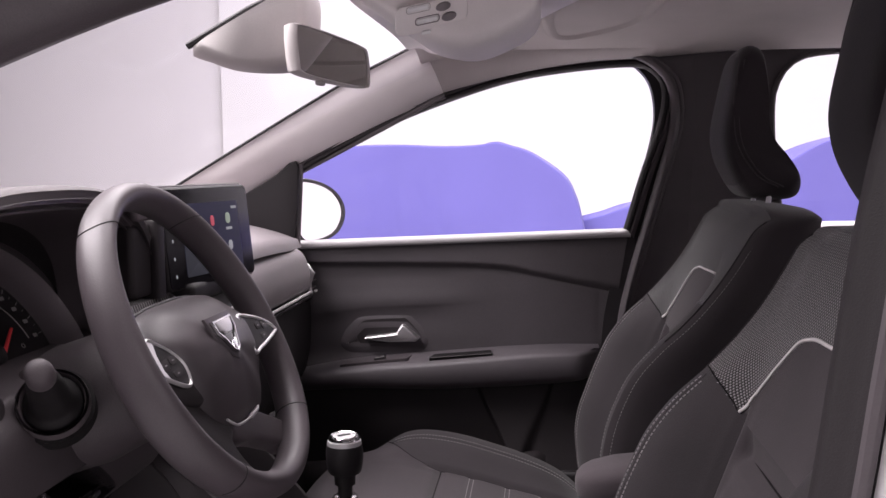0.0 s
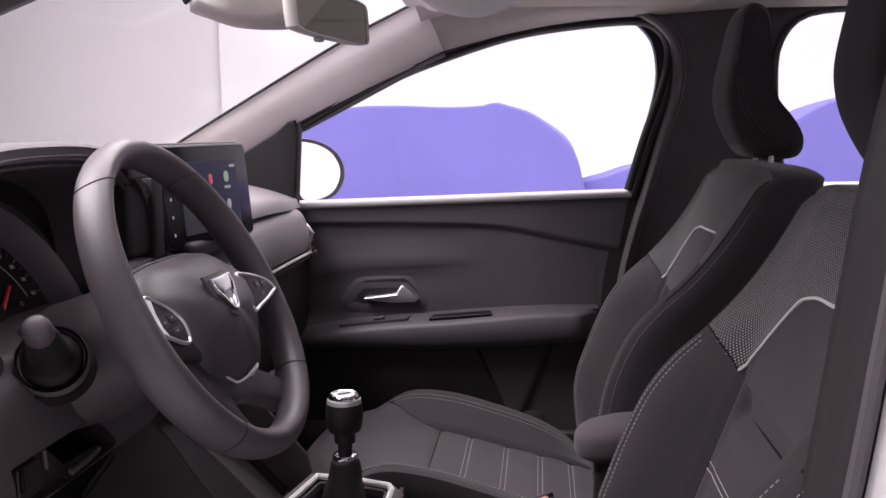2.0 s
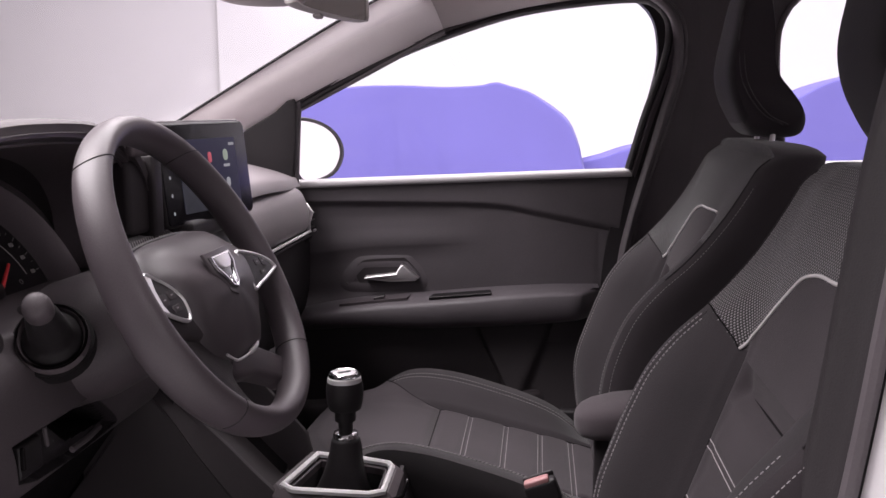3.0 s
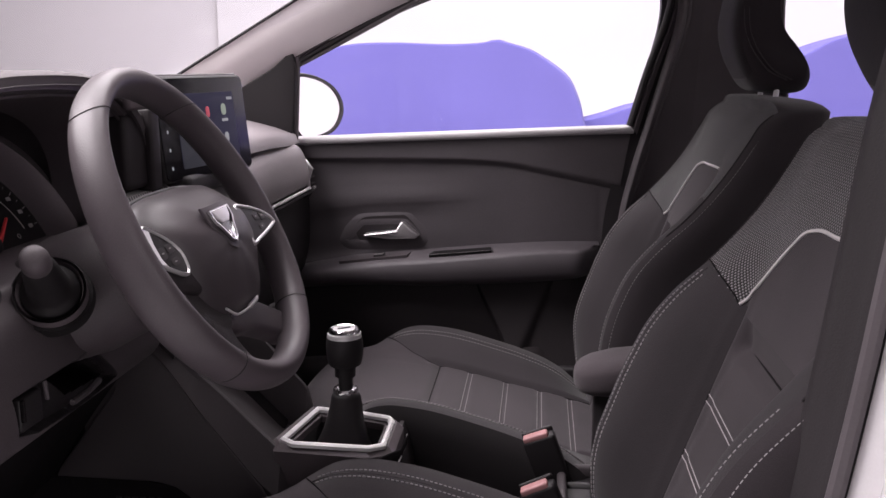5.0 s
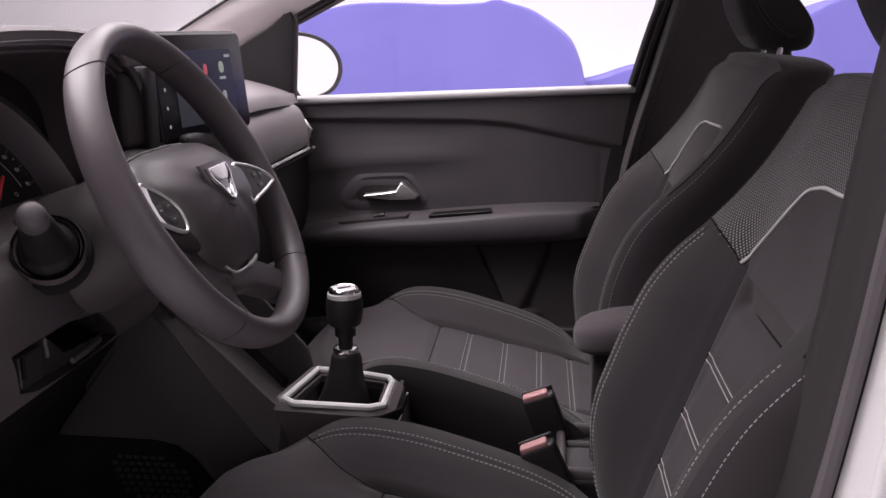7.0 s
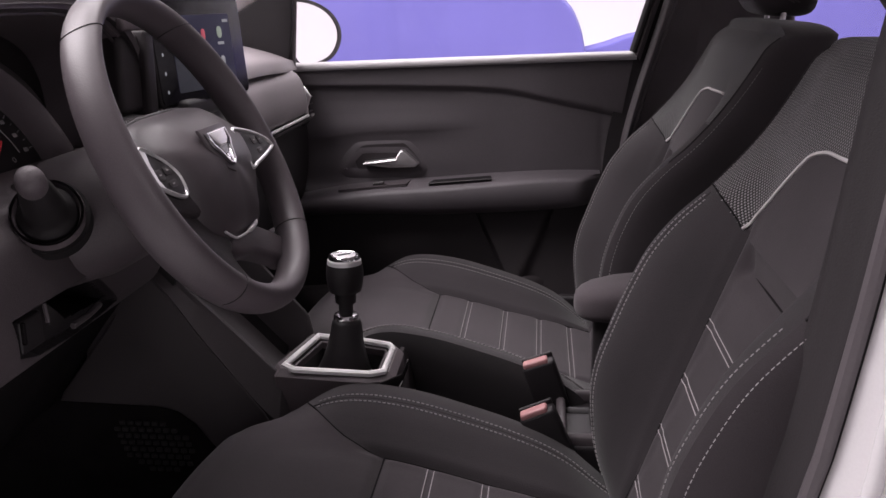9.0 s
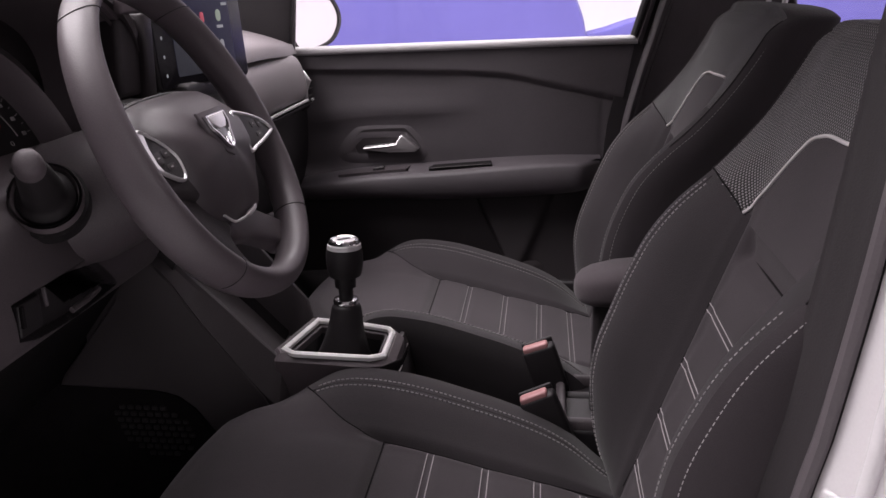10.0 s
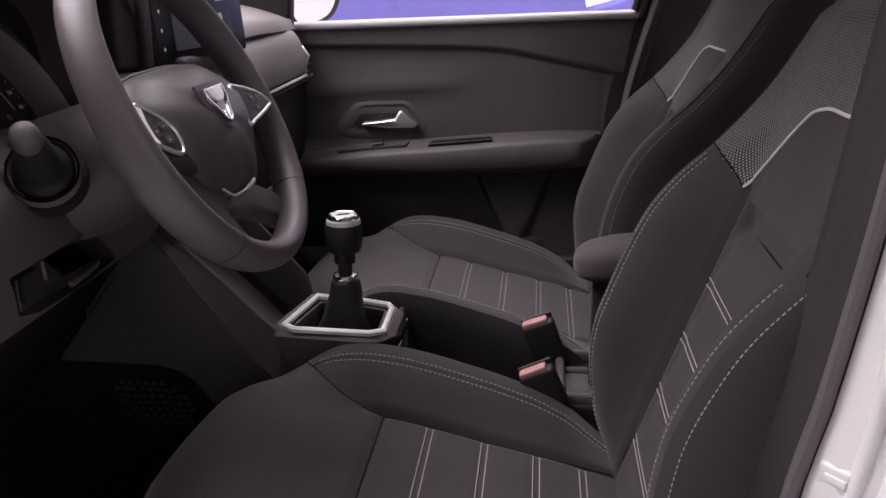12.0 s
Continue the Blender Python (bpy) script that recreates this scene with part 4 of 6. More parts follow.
def card_k(x, z):
    """Bands down the panel: belt 0, crease 1, ledge 2, armrest 3, foot 4."""
    stops = [belt_z(x), crease(x), shelf(x), 0.66, 0.30]
    for i in range(4):
        if z >= stops[i + 1]:
            return i + (stops[i] - z) / (stops[i] - stops[i + 1])
    return 4.0


def card_pt(x, v):
    z = belt_z(x) + (0.30 - belt_z(x)) * v
    y = card_y(card_k(x, z))
    k = card_k(x, z)
    if 0.95 < k < 2.9:
        fade = smooth(0.08, 0.26, x) * smooth(1.02, 1.2, k)
        y += (0.6905 - y) * fade
    y += 0.0012 * math.exp(-((x - 0.494) / 0.006) ** 2) * smooth(0.90, 0.84, z) * smooth(0.62, 0.7, z)
    return (x, y, z)


edge_x = lambda v: 0.556 - 0.11 * v
us = np.linspace(0, 1, 150)
part("card", slab(lambda u, v: card_pt(-0.27 + u * (edge_x(v) + 0.27), v), us, np.linspace(0, 0.44, 110), (0, 0.045, 0)), "door", door, "", 60)
# card below the armrest: the shade there is put into a darker plastic
part("lower_card_shaded", slab(lambda u, v: card_pt(-0.27 + u * (edge_x(v) + 0.27), v), us, np.linspace(0.44, 1, 60), (0, 0.045, 0)), "plastic_dark", door, "", 60)
lip = ((0.742, 0.003), (0.70, 0.004), (0.682, 0.003), (0.6755, 0.0), (0.6735, -0.004), (0.6738, -0.009), (0.677, -0.0125), (0.70, -0.013), (0.742, -0.013))
part("window_ledge", loft([[(x, y, belt_z(x) + z) for y, z in lip] for x in np.linspace(-0.24, 0.560, 30)]), "ledge", door, "pale ledge under the window glass", 60)
# armrest: a rounded bar with a flat top
arm_top = graph([(-0.20, 0.648), (-0.083, 0.670), (0.03, 0.684), (0.133, 0.692), (0.26, 0.703), (0.40, 0.711), (0.49, 0.712)])
arm_bot = graph([(-0.20, 0.602), (-0.15, 0.612), (0.17, 0.625), (0.44, 0.645), (0.49, 0.652)])
rings = []
for k, x in enumerate(np.linspace(-0.20, 0.492, 60)):
    a, b = arm_top(x), arm_bot(x)
    out = 0.602 + 0.05 * smooth(0.43, 0.495, x) ** 2 + 0.03 * smooth(-0.10, -0.2, x)
    w = 1 - 0.8 * smooth(0.18, 0.42, x)
    sec = [(0.70, a), (0.68, a + 0.001), (0.65, a - 0.001), (out + 0.014, a - 0.0025 - 0.005 * w), (out + 0.004, a - 0.005 - 0.007 * w), (out, a - 0.010 - 0.008 * w), (out - 0.001, b + 0.018), (out + 0.005, b + 0.008), (out + 0.018, b - 0.001), (out + 0.045, b - 0.006), (0.70, b - 0.010)]
    rings.append([(x, y, z) for y, z in sec])
armrest = part("armrest", loft(rings), "door", door, "", 75)
slot = [(0.125, 0.002), (0.261, 0.002), (0.257, 0.034), (0.133, 0.034)]
# no hole is cut; a black block gives the slot its shade
part("grip_slot", loft([[(x, 0.618 + d, arm_top(x) - 0.0015 - (0.03 if dz else -0.0028)) for x, d in slot] for dz in (1, 0)]), "carpet", armrest, "grip slot as a flush block, black for shade")
part("slot_rim", tube([(x, 0.618 + d, arm_top(x) - 0.0005) for x, d in slot], 0.0012, 6, True), "plastic_dark", armrest)
part("switch_plate", loft([[(x, y, arm_top(x) + dz) for x, y in ((-0.075, 0.625), (0.075, 0.625), (0.08, 0.664), (-0.07, 0.664))] for dz in (-0.004, 0.0012)]), "plastic", armrest, "", 20)
part("window_switch", loft([[(x, y, arm_top(x) + dz + (0.002 if x > 0.01 else 0)) for x, y in ((0.0 + i, 0.636 + i), (0.024 - i, 0.636 + i), (0.024 - i, 0.650 - i), (0.0 + i, 0.650 - i))] for dz, i in ((0.0, 0), (0.004, 0), (0.006, 0.002))]), "plastic_dark", armrest, "small gloss window switch", 20)
# handle bowl: hexagonal rim, sunk bowl, silver lever
axes = lambda y: ((0, y, 0), (1, 0, 0), (0, 0, 1), (0, -1, 0))
bowl = [(-0.086, 0.714), (-0.050, 0.758), (-0.026, 0.768), (0.060, 0.770), (0.080, 0.762), (0.112, 0.724), (0.110, 0.700), (0.085, 0.690), (-0.040, 0.685), (-0.074, 0.691)]
bo = spline(bowl, 60, True)
part("handle_rim", loft([[(x, y, z) for x, z in inset(bo, d)] for d, y in ((-0.004, 0.6915), (0.004, 0.6885), (0.012, 0.6870), (0.020, 0.6865), (0.026, 0.6875))], True, False), "door", door, "", 70)
inner = spline([(-0.044, 0.738), (-0.034, 0.752), (-0.018, 0.758), (0.050, 0.762), (0.066, 0.759), (0.095, 0.724), (0.084, 0.713), (0.030, 0.706), (-0.010, 0.703), (-0.036, 0.712)], 80, True)
# inside of the bowl is coloured darker to give the recess its shade
part("handle_bowl", loft([[(x, y, z) for x, z in inset(inner, d)] for d, y in ((-0.005, 0.6872), (0.0, 0.6878), (0.003, 0.691), (0.007, 0.702), (0.014, 0.704))]), "plastic_dark", door, "sunk bowl behind the handle, darkened for shade", 60)
lever = [(-0.026, 0.7205), (-0.024, 0.7275), (0.020, 0.7325), (0.045, 0.7360), (0.056, 0.7540), (0.063, 0.7535), (0.097, 0.7245), (0.088, 0.7165), (0.03, 0.7145)]
part("handle_lever", plate(lever, ((0, 0.686, 0), (1, 0, 0), (0, 0, 1), (0, -1, 0)), 0.017, 0.005), "satin_dull", door, "satin silver door lever", 50)
part("lever_edge", tube([(-0.026, 0.668, 0.7235), (0.02, 0.667, 0.7285), (0.048, 0.667, 0.7325)], [0.0018, 0.0030, 0.0018], 8), "satin_dull", door, "bright satin edge")
# lower pocket
rings = []
for x in np.linspace(-0.24, 0.43, 40):
    t = smooth(-0.24, -0.15, x) * smooth(0.45, 0.34, x)
    out = 0.69 - 0.075 * t
    top = 0.455 + 0.03 * math.sin(3 * x)
    rings.append([(x, 0.70, top), (x, out + 0.02, top + 0.002), (x, out + 0.004, top - 0.008), (x, out, top - 0.03), (x, out + 0.01, 0.36), (x, 0.70, 0.33)])
# pocket takes the same darkened tone for shade
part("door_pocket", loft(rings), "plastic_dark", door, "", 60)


def lower_panel_pt(u, v):
    """Raised panel below the armrest, leaning out towards the sill."""
    left, right = 0.203 + 0.105 * v ** 0.9, 0.488 - 0.02 * v
    x = left + (right - left) * u
    ridge = 0.395 - 0.085 * v
    y = 0.668 - 0.050 * v + 0.012 * smooth(ridge - 0.006, ridge + 0.008, x) - 0.004 * math.exp(-((x - ridge) / 0.006) ** 2)
    return (x, y + 0.012 * smooth(0.05, 0.0, u), 0.640 - 0.20 * v)


# darker plastic again stands in for shade under the armrest
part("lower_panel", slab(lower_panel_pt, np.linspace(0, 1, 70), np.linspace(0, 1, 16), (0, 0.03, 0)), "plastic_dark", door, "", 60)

# door mirror outside the glass
mir = thing("door_mirror", (-0.19, 0.90, 0.93), "exterior door mirror with bright glass in a black rim", "door mirror")
mo = np.array(spline([(-0.245, 1.070), (-0.200, 1.066), (-0.160, 1.045), (-0.138, 1.012), (-0.137, 0.978), (-0.155, 0.945), (-0.190, 0.926), (-0.225, 0.922), (-0.243, 0.932), (-0.262, 0.985), (-0.262, 1.04)], 60, True))


def mirror_pt(x, z, h):
    """The glass plane faces back along the car and a little inwards; h metres in front of it."""
    d = (x + 0.2) / (1.354 - 0.626 * (x + 0.2))
    return (-0.2 + d + 0.82 * h, 0.95 + 1.44 * d - 0.57 * h, 1.1 + (z - 1.1) * (1 + 0.626 * d))


mirror_ring = lambda d, h: [mirror_pt(x, z, h) for x, z in inset(mo, d)]
shrink = lambda s, h: [mirror_pt(-0.2 + (x + 0.2) * s, 0.995 + (z - 0.995) * s, h) for x, z in mo]
part("housing", loft([shrink(0.35, -0.11), shrink(0.75, -0.09), shrink(0.98, -0.05), mirror_ring(-0.007, -0.02), mirror_ring(-0.008, 0.0), mirror_ring(-0.006, 0.006), mirror_ring(0.0005, 0.007), mirror_ring(0.002, 0.002)]), "plastic_black", mir, "black mirror housing", 60)
gl = loft([mirror_ring(0.0018, 0.0), mirror_ring(0.0018, 0.003)])
part("mirror_glass", gl, "mirror", mir, "bright mirror glass", 20)
part("mirror_arm", block((-0.235, 0.84, 0.895), (0.06, 0.20, 0.03), 0.012), "plastic_black", mir)

# ---------------------------------------------------------------- dashboard
dash = thing("dashboard", (-0.35, 0.0, 0.55), "dark dashboard with soft top pad, fabric band and silver strips", "dashboard")


def extrude_y(profile, y0, y1, n, shift=lambda y: (0, 0)):
    p = np.array(profile, float)
    rings = []
    for y in np.linspace(y0, y1, n):
        dx, dz = shift(y)
        rings.append([(x + dx, y, z + dz) for x, z in p])
    return loft(rings)


end = lambda y: (-0.05 * smooth(0.56, 0.68, y) , -0.012 * smooth(0.50, 0.68, y))
top_prof = spline([(-0.86, 0.985), (-0.60, 1.000), (-0.42, 1.002), (-0.30, 0.996), (-0.22, 0.980), (-0.165, 0.962), (-0.150, 0.952), (-0.152, 0.943), (-0.170, 0.938), (-0.30, 0.930), (-0.86, 0.92)], 60)
part("top_pad", extrude_y(top_prof, -0.12, 0.662, 40, lambda y: (-0.012 * smooth(0.50, 0.67, y), -0.010 * smooth(0.3, 0.67, y))), "dash_top", dash, "soft grey top pad", 60)
band_prof = spline([(-0.30, 0.936), (-0.19, 0.936), (-0.158, 0.931), (-0.142, 0.915), (-0.132, 0.885), (-0.130, 0.860), (-0.136, 0.842), (-0.16, 0.836), (-0.30, 0.836)], 50)
bv = extrude_y(band_prof, -0.10, 0.60, 30)
part("fabric_band", bv, "dash_top", dash, "grey padded band across the passenger side", 60)
part("silver_strip", tube([(-0.129, y, 0.838) for y in np.linspace(-0.08, 0.60, 30)], 0.0038, 8, False, 0.8), "satin", dash, "thin satin silver strip")
part("strip_lower", tube([(-0.132, y, 0.829) for y in np.linspace(-0.08, 0.62, 30)], 0.004, 8), "plastic_gloss", dash)
low_prof = spline([(-0.60, 0.832), (-0.18, 0.832), (-0.150, 0.822), (-0.145, 0.78), (-0.150, 0.70), (-0.175, 0.62), (-0.24, 0.55), (-0.36, 0.50), (-0.60, 0.48)], 50)
part("glovebox", extrude_y(low_prof, 0.13, 0.655, 16), "plastic_black", dash, "black glovebox face", 60)
part("console_fascia", extrude_y(spline([(-0.60, 0.842), (-0.19, 0.842), (-0.150, 0.83), (-0.142, 0.76), (-0.150, 0.70), (-0.19, 0.64), (-0.36, 0.55), (-0.6, 0.5)], 50), -0.112, 0.13, 10), "plastic_black", dash, "black centre stack", 60)
for k in range(3):
    part("climate_knob", tube([(-0.150, -0.065 + 0.065 * k, 0.755), (-0.128, -0.065 + 0.065 * k, 0.757), (-0.118, -0.065 + 0.065 * k, 0.758)], [0.021, 0.020, 0.017], 20), "plastic_gloss", dash, "gloss climate knob with chrome ring")
    part("knob_ring", tube([(-0.130 + 0.001, -0.065 + 0.065 * k + 0.0205 * math.cos(a), 0.757 + 0.0205 * math.sin(a)) for a in np.linspace(0, 6.2832, 24, endpoint=False)], 0.0016, 6, True), "chrome", dash)
# striped fabric panel and centre vents seen through the wheel
sv = slab(lambda y, k: (-0.128 - 0.03 * k, y, 0.845 + 0.085 * k), np.linspace(-0.30, -0.085, 10), np.linspace(0, 1, 8), (-0.02, 0, 0))
part("striped_panel", sv, "dash_fabric", dash, "vertically ribbed fabric panel", 40, [(p[1], p[2]) for p in sv[0]])
part("centre_strip", tube([(-0.122, y, 0.884) for y in np.linspace(-0.02, 0.135, 12)], 0.004, 8), "satin", dash, "satin silver strip")
part("centre_pad", slab(lambda y, k: (-0.118 - 0.03 * k, y, 0.882 + 0.055 * k), np.linspace(-0.09, 0.16, 10), np.linspace(0, 1, 6), (-0.02, 0, 0)), "dash_fabric", dash, "ribbed pad under the screen", 40)
# end vent
vx, vz = -0.013, -0.011
vent = part("side_vent", block((-0.165 + vx, 0.632, 0.862 + vz), (0.075, 0.055, 0.088), 0.012, (0, -8, 0)), "plastic_black", dash, "black side air vent")
part("vent_bezel", tube([(x + vx, y, z + vz) for x, y, z in ((-0.150, 0.598, 0.906), (-0.128, 0.612, 0.902), (-0.120, 0.618, 0.888), (-0.126, 0.616, 0.866), (-0.122, 0.617, 0.842))], [0.005, 0.0085, 0.0085, 0.007, 0.004], 10), "satin", vent, "satin vent bezel")
for k in range(4):
    part("vane", block((-0.125 + vx, 0.640, 0.838 + vz + 0.015 * k), (0.012, 0.04, 0.003), 0.001, (0, -10, 0)), "plastic", vent)
part("vent_tab", block((-0.116 + vx, 0.640, 0.846 + vz), (0.006, 0.016, 0.006), 0.002), "satin", vent)

# driver side: cowl, cluster hood, knee panel
knee_prof = spline([(-0.60, 0.885), (-0.20, 0.885), (-0.150, 0.872), (-0.126, 0.845), (-0.118, 0.80), (-0.119, 0.765), (-0.127, 0.738), (-0.145, 0.722), (-0.20, 0.700), (-0.36, 0.65), (-0.60, 0.62)], 60)
cub = np.array([(-0.5737, 0.7915), (-0.4163, 0.7914), (-0.346, 0.7381), (-0.385, 0.7320), (-0.4367, 0.7278), (-0.5225, 0.7384), (-0.5607, 0.7504)])


def depth_in(poly, y, z):
    """How far a point lies inside a convex outline; below zero outside."""
    p = poly if np.cross(poly[1] - poly[0], poly[2] - poly[1]) > 0 else poly[::-1]
    e = np.roll(p, -1, 0) - p
    e /= np.linalg.norm(e, axis=1)[:, None]
    d = np.array((y, z)) - p
    return float(np.min(e[:, 0] * d[:, 1] - e[:, 1] * d[:, 0]))


HOLE = np.array([(-0.495, 0.787), (-0.418, 0.787), (-0.362, 0.745), (-0.450, 0.752)])
knee_rings, sunk = [], []
dense = np.concatenate([knee_curve for knee_curve in (spline(knee_prof[:24], 40), spline(knee_prof[23:44], 170)[1:], spline(knee_prof[43:], 30)[1:])])
for y in np.concatenate([np.linspace(-0.685, -0.585, 8), np.linspace(-0.58, -0.335, 220), np.linspace(-0.33, -0.150, 30)]):
    row = []
    tuck = smooth(-0.235, -0.150, y)
    for x, z in dense:
        d = depth_in(cub, y, z) if -0.16 < x and z < 0.80 else -1
        h = depth_in(HOLE, y, z) if d > 0 else -1
        x2 = x - 0.014 * smooth(0.0, 0.005, d) - 0.055 * smooth(0.0, 0.005, h)
        z2 = z + (0.035 * tuck if z < 0.80 else 0)
        row.append((x2 - 0.045 * tuck ** 2 * smooth(0.86, 0.80, z), y, z2))
        sunk.append(2 if h > 0.0004 else 1 if d > 0.0004 else 0)
    knee_rings.append(row)
kv, kf = loft(knee_rings)
knee = None
# deeper faces get blacker colours, so the recess carries painted shade
for level, mat, name, lab in ((0, "knee", "knee_panel", "grey lower panel under the steering column"), (1, "plastic_black", "cubby", "black open storage cubby"), (2, "carpet", "cubby_void", "opening blackened for shade")):
    fs = [q for q in kf if (len(q) > 4 and level == 0) or (len(q) == 4 and max(sunk[i] for i in q) == level)]
    used = sorted({i for q in fs for i in q})
    at = {i: k for k, i in enumerate(used)}
    o = part(name, (kv[used], [tuple(at[i] for i in q) for q in fs]), mat, dash if knee is None else knee, lab, 50)
    knee = knee or o
part("cubby_latch", tube([(-0.124, -0.5063, 0.7875), (-0.124, -0.503, 0.7669)], 0.0024, 8), "knee", knee)
part("cubby_block", block((-0.130, -0.532, 0.766), (0.012, 0.040, 0.034), 0.003), "plastic_black", knee)
part("cubby_hinge", block((-0.1225, -0.5493, 0.771), (0.004, 0.004, 0.022), 0.001), "carpet", knee)
part("cubby_lip", tube([(-0.124, -0.4567, 0.7455), (-0.121, -0.428, 0.7480), (-0.123, -0.3977, 0.7500)], 0.0036, 8), "knee", knee)
# near-black colour carries the shade under the dashboard
part("knee_lower", extrude_y(spline([(-0.150, 0.724), (-0.200, 0.690), (-0.239, 0.648), (-0.290, 0.580), (-0.346, 0.500), (-0.370, 0.505), (-0.310, 0.600), (-0.255, 0.680), (-0.2, 0.712)], 36, True), -0.68, -0.135, 8), "carpet", dash, "lower lining, blackened for footwell shade", 60)


def hood_ring(x, wide, high, thick, y0=-0.400, z0=0.885):
    wide, high = wide + 0.022, high + 0.006
    """An arch over the dials: outer curve there, inner curve back."""
    a = np.linspace(0, math.pi, 40)
    out = [(x, y0 - wide * math.copysign(abs(math.cos(t)) ** 0.72, math.cos(t)), z0 + high * math.sin(t) ** 0.55) for t in a]
    inn = [(x, y0 - (wide - thick) * math.copysign(abs(math.cos(t)) ** 0.72, math.cos(t)), z0 + (high - thick) * math.sin(t) ** 0.55) for t in a[::-1]]
    return out + inn


hood = part("cluster_hood", loft([hood_ring(-0.62, 0.26, 0.12, 0.03), hood_ring(-0.42, 0.258, 0.160, 0.02), hood_ring(-0.30, 0.254, 0.186, 0.012), hood_ring(-0.22, 0.250, 0.196, 0.010), hood_ring(-0.175, 0.247, 0.1985, 0.010), hood_ring(-0.160, 0.246, 0.197, 0.012), hood_ring(-0.155, 0.243, 0.193, 0.010), hood_ring(-0.157, 0.240, 0.189, 0.006)]), "hood", dash, "grey hood arched over the dials", 60)
part("hood_inner", loft([hood_ring(-0.29, 0.226, 0.165, 0.006), hood_ring(-0.22, 0.234, 0.177, 0.006), hood_ring(-0.166, 0.2385, 0.184, 0.006)]), "cluster_bowl", hood, "dark hood lining", 60)
part("hood_edge", tube([(-0.172, p[1], p[2]) for p in hood_ring(-0.17, 0.229, 0.172, 0.006)[2:38]], 0.0022, 8), "plastic", hood)

# instrument cluster
cl = thing("instrument_cluster", (-0.27, -0.385, 0.89), "black instrument cluster with round dial and red needle", "instrument cluster")
co = [(y, z) for _, y, z in hood_ring(0, 0.232, 0.172, 0.006)[:40]] + [(-0.16, 0.85), (-0.60, 0.85)]
DO = np.array((-0.2560, -0.366, 0.8950))
DN, DU = np.array((math.cos(radians(29)), 0, math.sin(radians(29)))), np.array((-math.sin(radians(29)), 0, math.cos(radians(29))))
co = [(y - DO[1], z - 0.895) for y, z in co]
D = lambda a, b, n=0.0: tuple(DO + np.array((0, a, 0)) + b * DU + n * DN)
part("cluster_face", plate(co, (D(0, 0, -0.018), (0, 1, 0), DU, DN), 0.006, 0.002), "cluster_bowl", cl)
turn_at = lambda r, n, m=64: [D(r * math.cos(a), r * math.sin(a), n) for a in np.linspace(0, 2 * math.pi, m, endpoint=False)]
part("dial", loft([turn_at(0.118, -0.012), turn_at(0.118, -0.003), turn_at(0.112, -0.001), turn_at(0.02, -0.001)]), "cluster_black", cl, "round black dial", 30)
part("dial_bowl", loft([turn_at(0.119, -0.006), turn_at(0.121, 0.010), turn_at(0.128, 0.030), turn_at(0.133, 0.034), turn_at(0.136, 0.030), turn_at(0.136, -0.01)], True, False), "cluster_bowl", cl, "dark bowl round the dial", 60)
for k in range(41):
    a = radians(5 + 6.25 * k)
    L = 0.0065 if k % 2 == 0 else 0.0035
    part("tick", tube([D(0.1035 * math.cos(a), 0.1035 * math.sin(a), 0.0), D((0.1035 + L) * math.cos(a), (0.1035 + L) * math.sin(a), 0.0)], 0.0006, 5), "print", cl)
    if k % 2 == 0:
        part("numeral_bar", plate(rounded(0.0085, 0.0050, 0.0012), (D(0.0945 * math.cos(a), 0.0945 * math.sin(a)), (0, 1, 0), DU, DN), 0.0006, 0.0002), "print", cl)
part("dial_ring", tube([D(0.079 * math.cos(a), 0.079 * math.sin(a)) for a in np.linspace(radians(5), radians(215), 60)], 0.0007, 5), "print", cl)
part("warning_mark", tube([D(0.0605 + 0.0028 * math.cos(a), 0.0 + 0.0028 * math.sin(a)) for a in np.linspace(0, 2 * math.pi, 14, endpoint=False)], 0.0005, 5, True), "print", cl)
part("needle", tube([D(0.0, -0.011, 0.004), D(0.0516, 0.024, 0.003)], [0.0030, 0.0020], 8), "needle", cl, "red needle")
part("needle_cap", loft([turn_at(0.014, 0.0, 24), turn_at(0.013, 0.007, 24), turn_at(0.009, 0.010, 24)]), "plastic_black", cl)

# steering column with stalk
th = radians(29.3)
WC = np.array((0.0, -0.375, 0.920))
WN, WU, WA = np.array((math.cos(th), 0, math.sin(th))), np.array((-math.sin(th), 0, math.cos(th))), np.array((0, 1.0, 0))
W = lambda a, b, n=0.0: tuple(WC + a * WA + b * WU + n * WN)
col = thing("steering_column", tuple(WC - 0.2 * WN), "grey plastic steering column shroud with light stalk", "steering column")
rings = []
for n, ra, rb, db in ((-0.26, 0.060, 0.050, 0.0), (-0.20, 0.088, 0.066, 0.006), (-0.16, 0.090, 0.072, 0.004), (-0.12, 0.080, 0.068, 0.0), (-0.095, 0.071, 0.064, 0.0), (-0.075, 0.064, 0.061, 0.0), (-0.06, 0.052, 0.05, 0.0)):
    rings.append([W(ra * math.copysign(abs(math.cos(t)) ** 0.95, math.cos(t)), db + rb * math.copysign(abs(math.sin(t)) ** 0.95, math.sin(t)), n) for t in np.linspace(0, 2 * math.pi, 40, endpoint=False)])
part("shroud", loft(rings), "knee", col, "", 60)
sb = np.array((-0.1129, -0.500, 0.8777))
st = np.array((-0.0834, -0.575, 0.9269))
ax_d = (st - sb) / np.linalg.norm(st - sb)
ring_at = lambda spec, n=40: tube([sb + d * ax_d for d, _ in spec], [r for _, r in spec], n)
